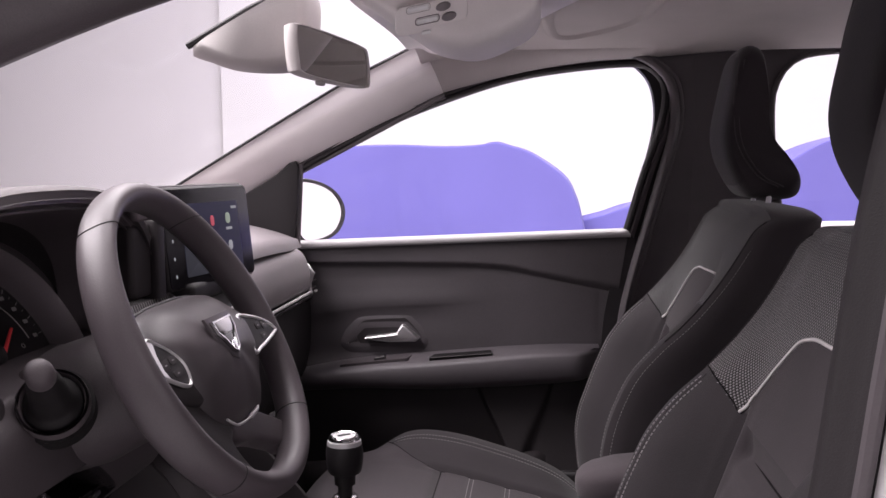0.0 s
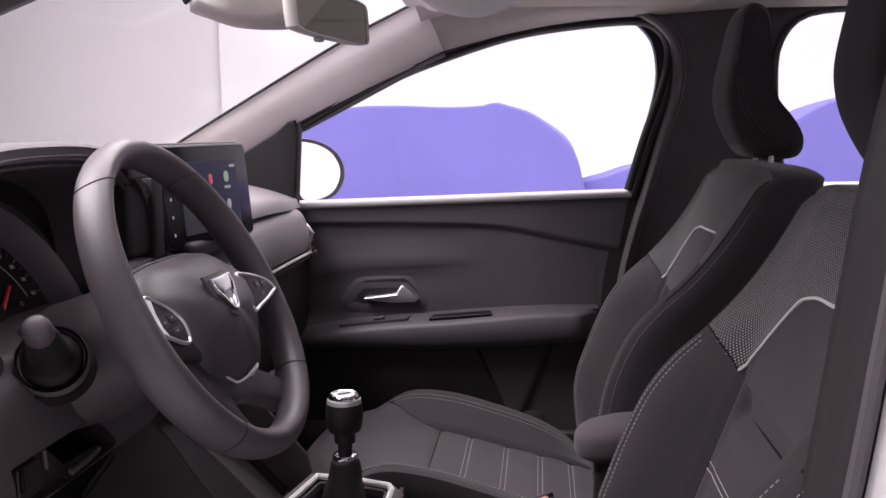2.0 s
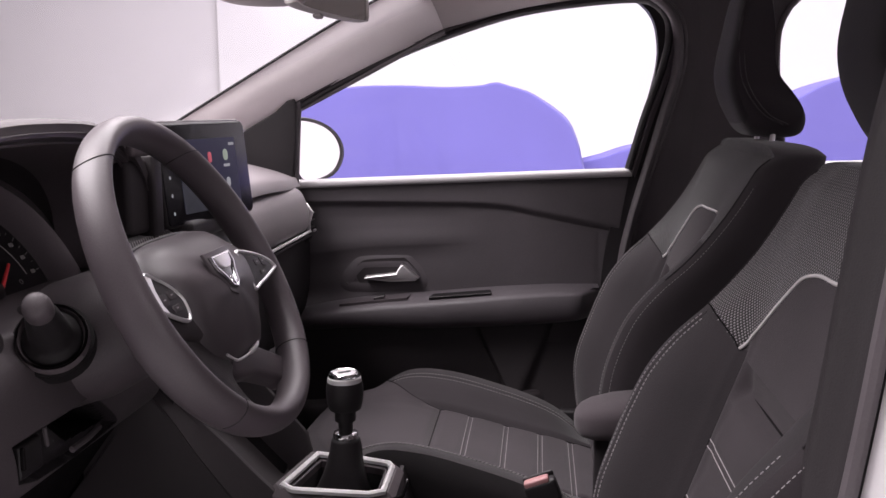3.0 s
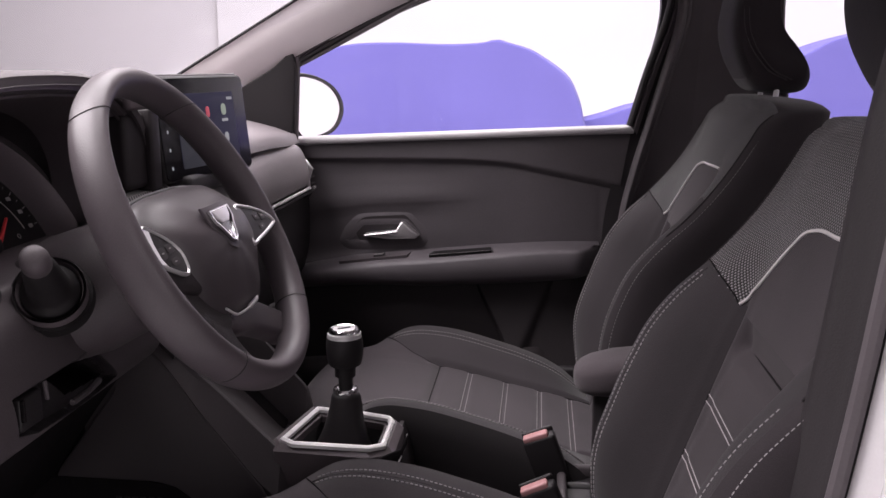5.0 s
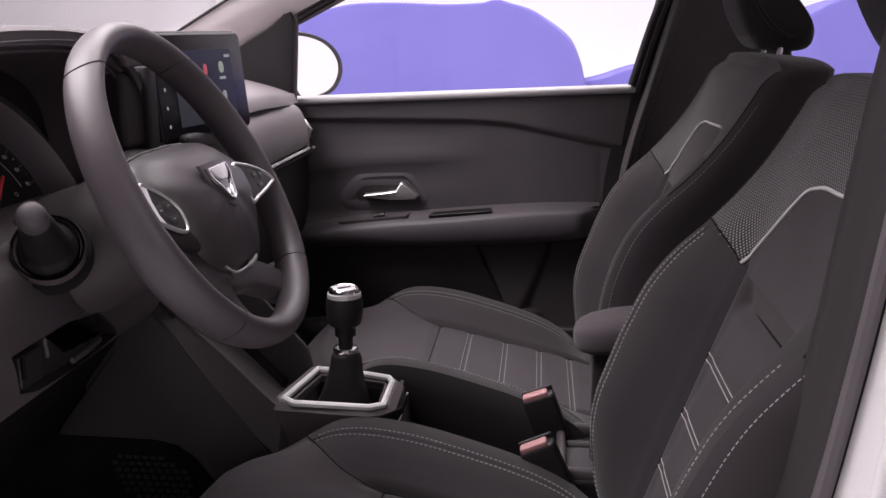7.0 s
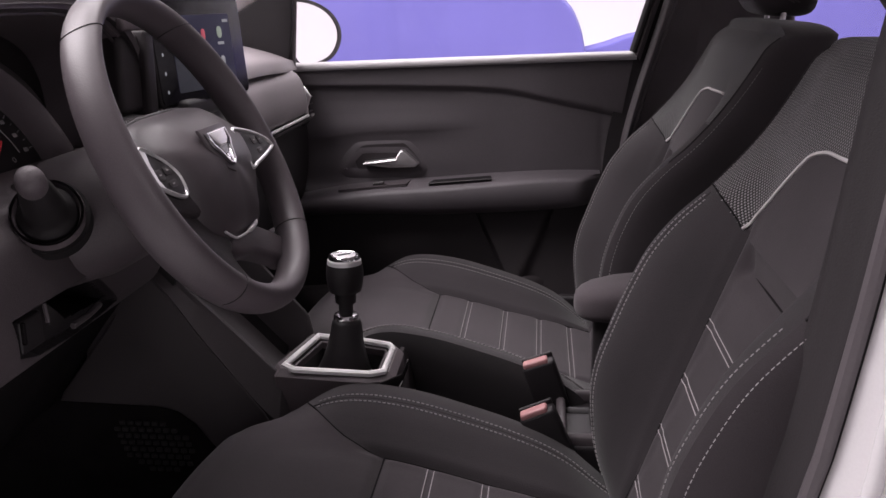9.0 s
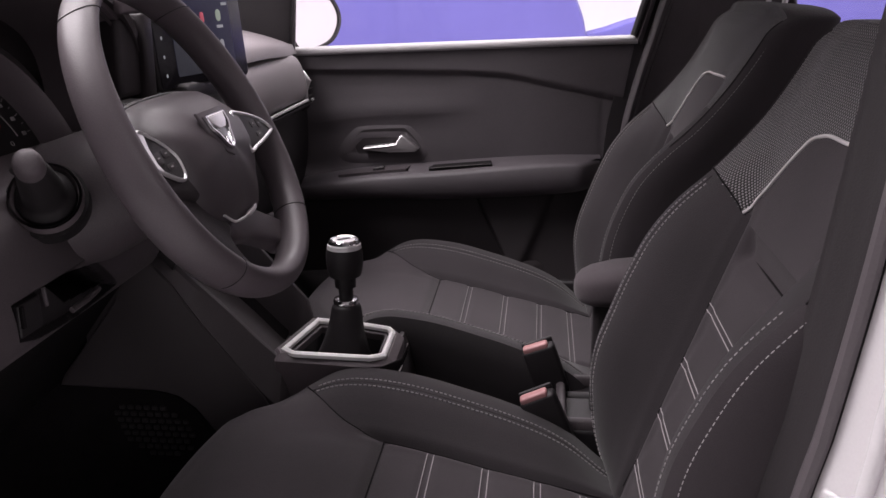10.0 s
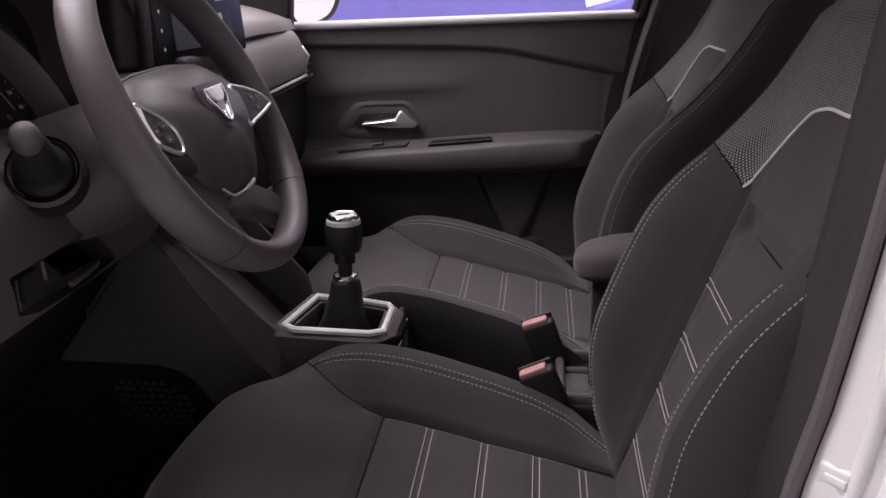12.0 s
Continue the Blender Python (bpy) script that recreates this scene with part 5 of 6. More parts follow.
stalk = part("stalk", ring_at(((-0.012, 0.0284), (-0.003, 0.0282), (0.001, 0.0270), (0.004, 0.0228), (0.010, 0.0200), (0.030, 0.0186), (0.054, 0.0164), (0.066, 0.0146), (0.072, 0.0136))), "stalk_black", col, "black light stalk")
part("stalk_groove", ring_at(((-0.030, 0.0392), (-0.0115, 0.0387), (-0.0110, 0.0377), (-0.016, 0.0350))), "stalk_black", stalk, "black ring behind the collar")
part("stalk_collar", ring_at(((-0.018, 0.0352), (-0.002, 0.0348), (0.002, 0.0340), (0.0030, 0.0326), (0.002, 0.0312), (-0.006, 0.0290), (-0.012, 0.0280))), "plastic_shade", stalk, "grey collar ring")
part("stalk_tip", ring_at(((0.071, 0.0128), (0.073, 0.0134), (0.087, 0.0132), (0.093, 0.0120), (0.097, 0.0088), (0.0985, 0.0032))), "knee", stalk, "grey rounded stalk tip")
wipe = thing("headlamp_dial", (-0.125, -0.590, 0.885), "ribbed round dial on the lower dashboard", "dial")
part("dial_body", tube([(-0.135, -0.590, 0.892), (-0.118, -0.590, 0.894), (-0.114, -0.590, 0.8945)], [0.015, 0.014, 0.011], 26), "plastic_dark", wipe, "dark knurled knob")
for k in range(14):
    a = 2 * math.pi * k / 14
    part("knurl", tube([(-0.134, -0.590 + 0.0148 * math.cos(a), 0.893 + 0.0148 * math.sin(a)), (-0.119, -0.590 + 0.014 * math.cos(a), 0.894 + 0.014 * math.sin(a))], 0.0011, 5), "print", wipe)

# steering wheel
wheel = thing("steering_wheel", W(0, 0, -0.02), "dark leather three-spoke steering wheel with chrome trims", "steering wheel")
RO, RB, RT = -0.0039, 0.0006, radians(-1.1)
RIM_N, RIM_U = math.cos(RT) * WN + math.sin(RT) * WU, math.cos(RT) * WU - math.sin(RT) * WN
WR = lambda a, b, n=0.0: tuple(WC + (a + RO) * WA + (b + RB) * RIM_U + n * RIM_N)
R0, RA, RD = 0.1759, 0.0147, 0.0205
rings = []
for t in np.linspace(0, 2 * math.pi, 120, endpoint=False):
    thumb = 1 + 0.10 * math.exp(-((math.degrees(abs((t + math.pi / 2) % (2 * math.pi) - math.pi / 2 - (0 if math.cos(t) > 0 else math.pi)) ) - 12) / 14) ** 2)
    c = R0 - 0.0012 * smooth(-0.80, -1.0, math.sin(t))
    deep = 0.006 * math.exp(-((math.degrees(t) - 205) / 33) ** 2)
    rings.append([WR((c + RA * thumb * math.cos(p)) * math.cos(t), (c + RA * thumb * math.cos(p)) * math.sin(t), (RD + (deep if math.sin(p) < 0 else 0.0)) * math.sin(p)) for p in np.linspace(0, 2 * math.pi, 24, endpoint=False)])
v, f = loft(rings, True, False)
f += [((120 - 1) * 24 + j, (120 - 1) * 24 + (j + 1) % 24, (j + 1) % 24, j) for j in range(24)]
rim = part("rim", (v, f), "leather", wheel, "grey leather rim")
for deg, lean in ((46, -7), (129.1, 4.7), (229, 0), (313, 0)):
    tt = lambda p: radians(deg - lean * (0.6 - math.cos(p)))
    part("rim_seam", tube([WR((R0 + (RA + 0.0003) * math.cos(p)) * math.cos(tt(p)), (R0 + (RA + 0.0003) * math.cos(p)) * math.sin(tt(p)), (RD + 0.0002) * math.sin(p)) for p in np.linspace(0, 6.2832, 24, endpoint=False)], 0.0006, 5, True), "rubber", rim)
hub = [(0.0, 0.0585), (0.050, 0.0575), (0.090, 0.0500), (0.111, 0.022), (0.112, -0.008), (0.104, -0.032), (0.089, -0.058), (0.069, -0.080), (0.045, -0.092), (0.022, -0.0965), (0.0, -0.0975)]
hub = hub + [(-a, b) for a, b in hub[-2:0:-1]]
ho = np.array([(a + 0.012 * smooth(-0.09, -0.02, b), b * (1 + 0.05 * smooth(-0.04, -0.09, b)) - 0.011 * smooth(0.0, 0.06, a) * smooth(-0.01, -0.05, b)) for a, b in spline(hub[::-1], 72, True)])
hc = np.array((0.0, -0.020))
rings = []
for d, n in ((1.0, -0.050), (1.02, -0.030), (1.0, -0.012), (0.965, -0.002), (0.90, 0.006), (0.78, 0.013), (0.6, 0.0185), (0.4, 0.022), (0.2, 0.0238), (0.05, 0.0242)):
    rings.append([W(*(hc + (np.array(q) - hc) * d), n - 0.011 * d * smooth(-0.03, -0.09, q[1]) - 0.020 * d ** 2 * smooth(0.0, 0.055, q[1])) for q in ho])
airbag = part("airbag_cover", loft(rings), "airbag", wheel, "smooth dark airbag cover", 60)
part("hub_gap", loft([[W(*(hc + (np.array(q) - hc) * d), n) for q in ho] for d, n in ((1.03, -0.050), (1.035, -0.032), (1.01, -0.030))]), "plastic_black", wheel)
part("hub_joint", tube([W(*(hc + (np.array(q) - hc) * 1.004), -0.012 - 0.011 * smooth(-0.03, -0.09, q[1])) for q in ho if q[1] < -0.03], 0.0034, 8), "carpet", wheel, "dark joint round the airbag cover")
part("hub_trim", tube(spline([W(a, b, n) for a, b, n in ((0.0430, -0.0860, -0.006), (0.0370, -0.0925, -0.004), (0.0240, -0.0972, -0.003), (-0.006, -0.0992, -0.002), (-0.036, -0.0980, -0.001), (-0.050, -0.0945, 0.0), (-0.062, -0.0850, 0.0))], 32), [0.0012] * 3 + [0.0018, 0.0026] + [0.0032] * 8 + [0.0026, 0.0020] + [0.0015] * 17, 8), "satin", wheel, "chrome trim below the airbag")
shield = [(a * 1.35 - 0.005, b * 0.85) for a, b in ((-0.021, 0.006), (0.021, 0.006), (0.0195, -0.011), (0.0135, -0.021), (0.007, -0.038), (0.0, -0.043), (-0.007, -0.038), (-0.0135, -0.021), (-0.0195, -0.011))]
sh = np.array(shield[::-1])
part("emblem_surround", plate(inset(sh, -0.0065), (W(0, 0.0065, 0.0205), WA, WU, WN), 0.0030, 0.0012), "airbag", airbag)
emblem = part("emblem", plate(sh, (W(0, 0.0065, 0.0225), WA, WU, WN), 0.0030, 0.0010), "plastic_gloss", airbag, "shield emblem in chrome and black", 30)
part("emblem_rim", frame_ring(sh, (W(0, 0.0065, 0.0245), WA, WU, WN), 0.0030, 0.0030, 0.0008), "chrome", emblem, "chrome outline")
part("emblem_bar", plate([(-0.0135, -0.0125), (0.0035, -0.0125), (0.0130, -0.0065), (0.0175, 0.0035), (-0.0275, 0.0035), (-0.0230, -0.0065)], (W(0, 0.0065, 0.0252), WA, WU, WN), 0.0026, 0.0008), "satin", emblem, "plain bright bar")
part("emblem_point", plate([(-0.005, -0.034), (-0.0005, -0.029), (-0.001, -0.022), (-0.009, -0.022), (-0.0095, -0.029)], (W(0, 0.0065, 0.0252), WA, WU, WN), 0.0020, 0.0006), "chrome", emblem)
for sg in (-1, 1):
    spoke = [(0.072, 0.006), (0.110, 0.010), (0.150, 0.008), (0.168, 0.002), (0.168, -0.036), (0.150, -0.038), (0.115, -0.047), (0.072, -0.056)]
    sp = spline([(sg * a, b) for a, b in (spoke if sg < 0 else spoke[::-1])], 40, True)
    part("spoke", plate(sp, (W(0, 0, -0.026), WA, WU, WN), 0.024, 0.008, 0.002), "plastic_dark", wheel, "", 60)
    if sg < 0:
        btn, lift = [(-0.158, 0.010), (-0.141, 0.026), (-0.122, 0.017), (-0.104, 0.004), (-0.092, -0.0145), (-0.104, -0.036), (-0.140, -0.020), (-0.156, -0.008)][::-1], 0.0
    else:
        btn, lift = [(0.066, 0.0070), (0.098, 0.0030), (0.1308, -0.0068), (0.1540, -0.0185), (0.1645, -0.0290), (0.1662, -0.0318), (0.1637, -0.0336), (0.1237, -0.0392), (0.088, -0.0425), (0.0621, -0.0435), (0.060, -0.02)][::-1], 0.012
    bp = spline(btn, 50, True)
    pod = part("button_pod", plate(bp, (W(0, 0, -0.010), WA, WU, WN), 0.014 + lift, 0.002), "plastic_black", wheel, "black button pod", 60)
    part("pod_trim", frame_ring(bp, (W(0, 0, 0.0015 + lift), WA, WU, WN), 0.0034 if sg < 0 else 0.0046, 0.0046, 0.0016), "satin", pod, "chrome trim ring", 60)
    if sg < 0:
        part("pod_fin", plate([(-0.160, 0.010), (-0.158, -0.010), (-0.134, -0.023), (-0.139, -0.010), (-0.138, 0.006), (-0.133, 0.019), (-0.143, 0.024)], (W(0, 0, 0.0030), WA, WU, WN), 0.0022, 0.0008), "satin", pod, "bright satin fin")
    for a, b, w, h in ((0.112, -0.012, 0.016, 0.009), (0.131, -0.014, 0.014, 0.012), (0.115, -0.026, 0.018, 0.007)):
        part("button", plate(rounded(w, h, 0.003), (W(sg * a, b + (0.008 if sg < 0 else -0.003), 0.0035 + lift), WA, WU, WN), 0.0014, 0.0005), "plastic_dark", pod)
        part("button_mark", plate(rounded(0.005, 0.0014, 0.0006), (W(sg * a, b + (0.008 if sg < 0 else -0.003), 0.0047 + lift), WA, WU, WN), 0.0004, 0.0001), "print", pod)
right_leg = [(0.020, -0.085), (0.0435, -0.0965), (0.0741, -0.1133), (0.104, -0.1285), (0.124, -0.118), (0.118, -0.140), (0.088, -0.160), (0.0655, -0.1555), (0.0600, -0.1500), (0.0376, -0.1384), (0.0058, -0.1240), (-0.030, -0.1150), (-0.042, -0.1040), (-0.030, -0.090)][::-1]
part("lower_spoke", plate(spline(right_leg, 80, True), (W(0, 0, -0.032), WA, WU, WN), 0.022, 0.007), "leather", wheel, "", 60)
left_leg = [(-0.1149, -0.0265), (-0.0712, -0.0376), (-0.050, -0.060), (-0.040, -0.090), (-0.0380, -0.1010), (-0.0505, -0.1090), (-0.0500, -0.1236), (-0.0435, -0.1400), (-0.034, -0.1545), (-0.0739, -0.1450), (-0.0967, -0.1290), (-0.126, -0.100), (-0.1310, -0.060)]
part("lower_spoke", plate(spline(left_leg, 90, True), (W(0, 0, -0.032), WA, WU, WN), 0.022, 0.005), "plastic_dark", wheel, "smooth dark spoke cover", 60)
inlay = [(0.062, -0.030), (0.106, -0.022), (0.104, -0.048), (0.096, -0.072), (0.080, -0.092), (0.046, -0.088)]
part("spoke_inlay", plate(spline(inlay, 50, True), (W(0, 0, -0.030), WA, WU, WN), 0.012, 0.003), "plastic_black", wheel, "black spoke inlay", 50)
part("column_boss", tube([W(0, -0.01, -0.07), W(0, -0.01, -0.05), W(0, -0.01, -0.03)], [0.048, 0.052, 0.06], 36), "plastic_black", wheel)

# ---------------------------------------------------------------- touch screen on the dashboard
ang = radians(10.5)
SU, SN = np.array((math.sin(ang), math.cos(ang), 0)), np.array((math.cos(ang), -math.sin(ang), 0.10))
SN /= np.linalg.norm(SN)
SV = np.cross(SN, SU)
SV = SV if SV[2] > 0 else -SV
SC = np.array((-0.126, -0.008, 1.008))
S = lambda a, b, n=0.0: tuple(SC + a * SU + b * SV + n * SN)
disp = thing("touch_screen", S(0, -0.08, -0.03), "dark tablet touch screen lit with menu icons on the dashboard", "touch screen")
body = part("screen_body", plate(rounded(0.246, 0.146, 0.009), (S(0, 0, -0.022), SU, SV, SN), 0.021, 0.004), "plastic_black", disp, "", 50)
part("screen_glass", plate(rounded(0.240, 0.140, 0.008), (S(0, 0, -0.002), SU, SV, SN), 0.0022, 0.0008), "screen_black", disp, "gloss black screen glass", 50)
part("lit_panel", plate(rounded(0.162, 0.104, 0.002), (S(0.004, -0.004, 0.0002), SU, SV, SN), 0.0004, 0.0001), "screen", disp, "dim blue lit display")
part("top_bezel", tube([S(-0.12, 0.0735, -0.012), S(0.12, 0.0735, -0.012)], 0.003, 8), "plastic", disp, "thin grey top edge")
part("menu_card", plate(rounded(0.094, 0.058, 0.002), (S(-0.030, -0.028, 0.0008), SU, SV, SN), 0.0003, 0.0001), "screen_grey", disp, "grey lit menu card")
for a, b, mt, w, h in ((0.006, 0.020, "icon_red", 0.010, 0.016), (0.052, 0.022, "icon_pale", 0.014, 0.017), (0.052, -0.020, "icon_white", 0.012, 0.015)):
    part("icon", plate(rounded(w, h, w * 0.45), (S(a, b, 0.0008), SU, SV, SN), 0.0003, 0.0001), mt, disp)
for a, b, w in ((0.072, 0.038, 0.016), (0.052, 0.006, 0.018), (-0.030, -0.020, 0.034), (-0.034, -0.028, 0.026)):
    part("text_bar", plate(rounded(w, 0.0042, 0.001), (S(a, b, 0.0013), SU, SV, SN), 0.0003, 0.0001), "icon_white", disp)
for k in range(4):
    part("touch_key", plate(rounded(0.0035, 0.005, 0.0015), (S(-0.105, 0.022 - 0.025 * k, 0.0008), SU, SV, SN), 0.0003, 0.0001), "icon_white", disp)
part("screen_foot", block(S(0, -0.078, -0.03), (0.05, 0.18, 0.03), 0.008), "plastic_black", disp)
holder = thing("phone_holder", (-0.17, -0.165, 1.0), "black phone holder clip beside the screen", "phone holder")
part("holder_arm", block((-0.185, -0.170, 0.985), (0.05, 0.05, 0.10), 0.008, (0, 0, -10)), "plastic_dark", holder)
part("holder_clip", block((-0.148, -0.190, 1.048), (0.012, 0.055, 0.018), 0.004, (0, 0, -10)), "plastic_shade", holder, "grey clip")
part("holder_jaw", block((-0.160, -0.145, 0.985), (0.03, 0.022, 0.11), 0.005, (0, 0, -10)), "plastic_dark", holder)

# ---------------------------------------------------------------- centre console and gear lever
con = thing("centre_console", (0.05, 0.0, 0.26), "dark centre console running between the seats", "centre console")
ramp_near = graph([(-0.30, 0.845), (-0.166, 0.6994), (-0.127, 0.6600), (-0.087, 0.6220), (-0.024, 0.5595), (-0.010, 0.548), (0.150, 0.548), (0.163, 0.520), (0.175, 0.46), (0.60, 0.44)])
ramp_far = graph([(-0.30, 0.92), (-0.15, 0.750), (-0.029, 0.6116), (-0.002, 0.5787), (0.012, 0.556), (0.03, 0.546), (0.165, 0.545), (0.19, 0.515), (0.22, 0.46), (0.60, 0.44)])
crease_z = graph([(-0.30, 0.80), (-0.1505, 0.6647), (-0.1166, 0.6151), (-0.0781, 0.5651), (-0.0235, 0.4978), (0.03, 0.455), (0.12, 0.42), (0.60, 0.40)])
rings = []
for x in np.concatenate([np.linspace(-0.29, -0.03, 30), np.linspace(-0.025, 0.24, 44), np.linspace(0.26, 0.6, 8)]):
    a, b, c = ramp_near(x), ramp_far(x), crease_z(x)
    dip = 0.045 * smooth(0.005, -0.035, x)
    sunk = 0.050 * smooth(-0.008, 0.012, x) * smooth(0.150, 0.132, x)
    a, b = a - sunk, b - sunk
    sec = [(-0.128, 0.235), (-0.128, c - 0.03), (-0.1345, c - 0.004), (-0.1350, c + 0.003), (-0.1060, a - 0.008), (-0.1020, a - 0.001), (-0.097, a)]
    sec += [(-0.094, a - 0.001), (-0.091, a - 0.004 - dip * 0.3), (-0.087, a - 0.004 - dip), (0.035, a - 0.004 - dip * 0.8), (0.047, b - 0.012 - dip * 0.4), (0.053, b - 0.002), (0.058, b), (0.064, b - 0.004), (0.068, b - 0.05), (0.070, 0.235)]
    rings.append([(x, y, zz) for y, zz in sec])
part("console_body", loft(rings), "console", con, "", 24)
# shallow black sheet stands in for the shade of a deeper well
part("storage_well", slab(lambda x, y: (x, y, ramp_near(x) - 0.032 - 0.02 * math.sin(math.pi * (y + 0.095) / 0.13)), np.linspace(-0.29, -0.035, 20), np.linspace(-0.095, 0.035, 8), (0, 0, -0.006)), "carpet", con, "open storage well, blackened for shade")
side = [(-0.236, 0.700), (-0.2358, 0.6411), (-0.3282, 0.5206), (-0.334, 0.507), (-0.252, 0.5055), (-0.185, 0.5040), (-0.155, 0.497), (-0.1305, 0.4789), (-0.1076, 0.448), (-0.06, 0.40), (-0.03, 0.36), (-0.012, 0.47), (-0.0270, 0.501), (-0.079, 0.566), (-0.1176, 0.616), (-0.1515, 0.666), (-0.18, 0.70)]
part("side_panel", plate(side[::-1], ((0, -0.1315, 0), (1, 0, 0), (0, 0, 1), (0, -1, 0)), 0.0055, 0.002), "console", con, "smooth dark side panel of the console", 40)
# added black plate: the shade of the pocket behind the surround
part("pocket_shade", plate([(0.140, 0.470), (0.160, 0.500), (0.1735, 0.548), (0.181, 0.570), (0.1825, 0.584), (0.172, 0.560), (0.140, 0.545)], ((0, -0.116, 0), (1, 0, 0), (0, 0, 1), (0, -1, 0)), 0.004, 0.001), "carpet", con, "black plate standing in for the dark pocket")
part("console_seam", tube(spline([(0.1807, -0.117, 0.5824), (0.1798, -0.117, 0.5705), (0.173, -0.119, 0.5505), (0.1654, -0.121, 0.5355), (0.150, -0.124, 0.515)], 16), 0.0012, 6), "piping", con)
oct_pts = [(-0.029, -0.084), (-0.015, -0.112), (0.124, -0.124), (0.160, -0.107), (0.159, -0.005), (0.148, 0.014), (0.085, 0.038), (-0.004, 0.056)]
TZ = 0.548
tray = part("gear_surround", frame_ring(oct_pts, ((0, 0, TZ - 0.075), (1, 0, 0), (0, 1, 0), (0, 0, 1)), 0.0235, 0.083, 0.0095), "plastic_shade", con, "grey surround of the gear lever", 40)
trim_o = np.array([(-0.0103, -0.0944), (0.0122, -0.1126), (0.1255, -0.1190), (0.1476, -0.1065), (0.1465, -0.0113), (0.1387, 0.0046), (0.09, 0.0215), (0.0123, 0.036)])
part("surround_trim", frame_ring(trim_o, ((0, 0, TZ + 0.006), (1, 0, 0), (0, 1, 0), (0, 0, 1)), 0.0085, 0.0078, 0.0030), "bright_trim", tray, "chrome trim frame in a pale reflection colour", 40)
part("inner_step", frame_ring(inset(trim_o, 0.0115), ((0, 0, TZ - 0.010), (1, 0, 0), (0, 1, 0), (0, 0, 1)), 0.0040, 0.0150, 0.0015), "plastic_shade", tray, "", 40)
well = [[(x, y, z) for x, y in inset(trim_o, d)] for d, z in ((0.03, TZ - 0.044), (0.0225, TZ - 0.044), (0.022, TZ - 0.036), (0.018, TZ - 0.026), (0.0152, TZ - 0.004), (0.0118, TZ + 0.001), (0.0112, TZ - 0.010), (0.0116, TZ - 0.044))]
part("tray_floor", loft([[(x, y, z) for x, y in inset(trim_o, 0.0125)] for z in (TZ - 0.046, TZ - 0.038)]), "stalk_black", tray, "", 30)
part("tray_well", loft(well, True, False), "stalk_black", tray, "black gaiter well", 30)
gear = thing("gear_lever", (0.067, -0.004, TZ + 0.01), "black gear lever with chrome-capped knob and leather gaiter", "gear lever")
gx, gy, GK = 0.0755, -0.030, 0.980
lift_z = lambda z: 1.086 + GK * (z - 1.086)
rings = []
GAITER = ((TZ - 0.0375, 0.047, 0.040), (TZ - 0.030, 0.044, 0.037), (TZ - 0.012, 0.037, 0.032), (TZ + 0.006, 0.031, 0.029), (TZ + 0.026, 0.0265, 0.026), (TZ + 0.045, 0.0238, 0.0235), (TZ + 0.056, 0.0222, 0.0222), (TZ + 0.0605, 0.0205, 0.0205), (TZ + 0.062, 0.017, 0.017))
for k, (z, a, b) in enumerate(GAITER):
    r = []
    for t in np.linspace(0, 2 * math.pi, 48, endpoint=False):
        sq = (abs(math.cos(t)) ** 4 + abs(math.sin(t)) ** 4) ** -0.25
        sq = 1 + (sq - 1) * max(0, 1 - k / 6)
        fold = 1 + 0.045 * math.sin(8 * t + 1.3 * k) * max(0, 1 - k / 6)
        r.append((gx - 0.010 * max(0, 1 - k / 5) + a * sq * fold * math.cos(t), gy + b * sq * fold * math.sin(t), z))
    rings.append(r)
part("gaiter", loft(rings), "plastic_black", gear, "black leather gaiter", 60)
turned = lambda prof, n=36: loft([[(gx + GK * r * math.cos(t), gy + GK * r * math.sin(t), lift_z(z)) for t in np.linspace(0, 2 * math.pi, n, endpoint=False)] for z, r in prof])
part("collar", turned(((0.600, 0.0178), (0.601, 0.0192), (0.6055, 0.0196), (0.6085, 0.0180), (0.6095, 0.0130))), "chrome", gear, "chrome collar")
part("shaft", turned(((0.602, 0.0112), (0.6265, 0.0112), (0.6272, 0.0160), (0.646, 0.0166), (0.648, 0.0150))), "plastic_black", gear)
part("knob", turned(((0.6440, 0.0190), (0.6450, 0.0232), (0.6475, 0.0250), (0.655, 0.0268), (0.664, 0.0280), (0.673, 0.0284), (0.681, 0.0280), (0.6885, 0.0266), (0.6895, 0.0250))), "plastic_black", gear, "black barrel knob")
part("knob_ring", turned(((0.6880, 0.0252), (0.6888, 0.0264), (0.6950, 0.0254), (0.6958, 0.0236))), "satin", gear, "satin ring")
part("knob_cap", turned(((0.6950, 0.0232), (0.6970, 0.0242), (0.7010, 0.0230), (0.7030, 0.0205), (0.7020, 0.0175))), "chrome", gear, "chrome cap")
part("shift_diagram", turned(((0.7000, 0.0178), (0.7020, 0.0172), (0.7025, 0.012))), "satin", gear)
part("diagram_mark", block((gx, gy, lift_z(0.7030)), (0.020, 0.004, 0.0012), 0.0004, (0, 0, 35)), "plastic_black", gear)

arm = thing("folding_armrest", (0.50, -0.02, 0.44), "grey padded centre armrest beside the driver seat", "armrest")
rings = []
for x, s in ((0.416, 0.25), (0.419, 0.48), (0.427, 0.70), (0.442, 0.87), (0.475, 1.0), (0.60, 1.0), (0.70, 0.95), (0.72, 0.7)):
    rings.append([(x, -0.015 + 0.052 * s * math.copysign(abs(math.cos(t)) ** 0.6, math.cos(t)), 0.645 + (x - 0.45) * 0.12 + 0.029 * s * math.copysign(abs(math.sin(t)) ** 0.6, math.sin(t))) for t in np.linspace(0, 2 * math.pi, 36, endpoint=False)])
part("pad", loft(rings), "arm_cloth", arm, "", 60)
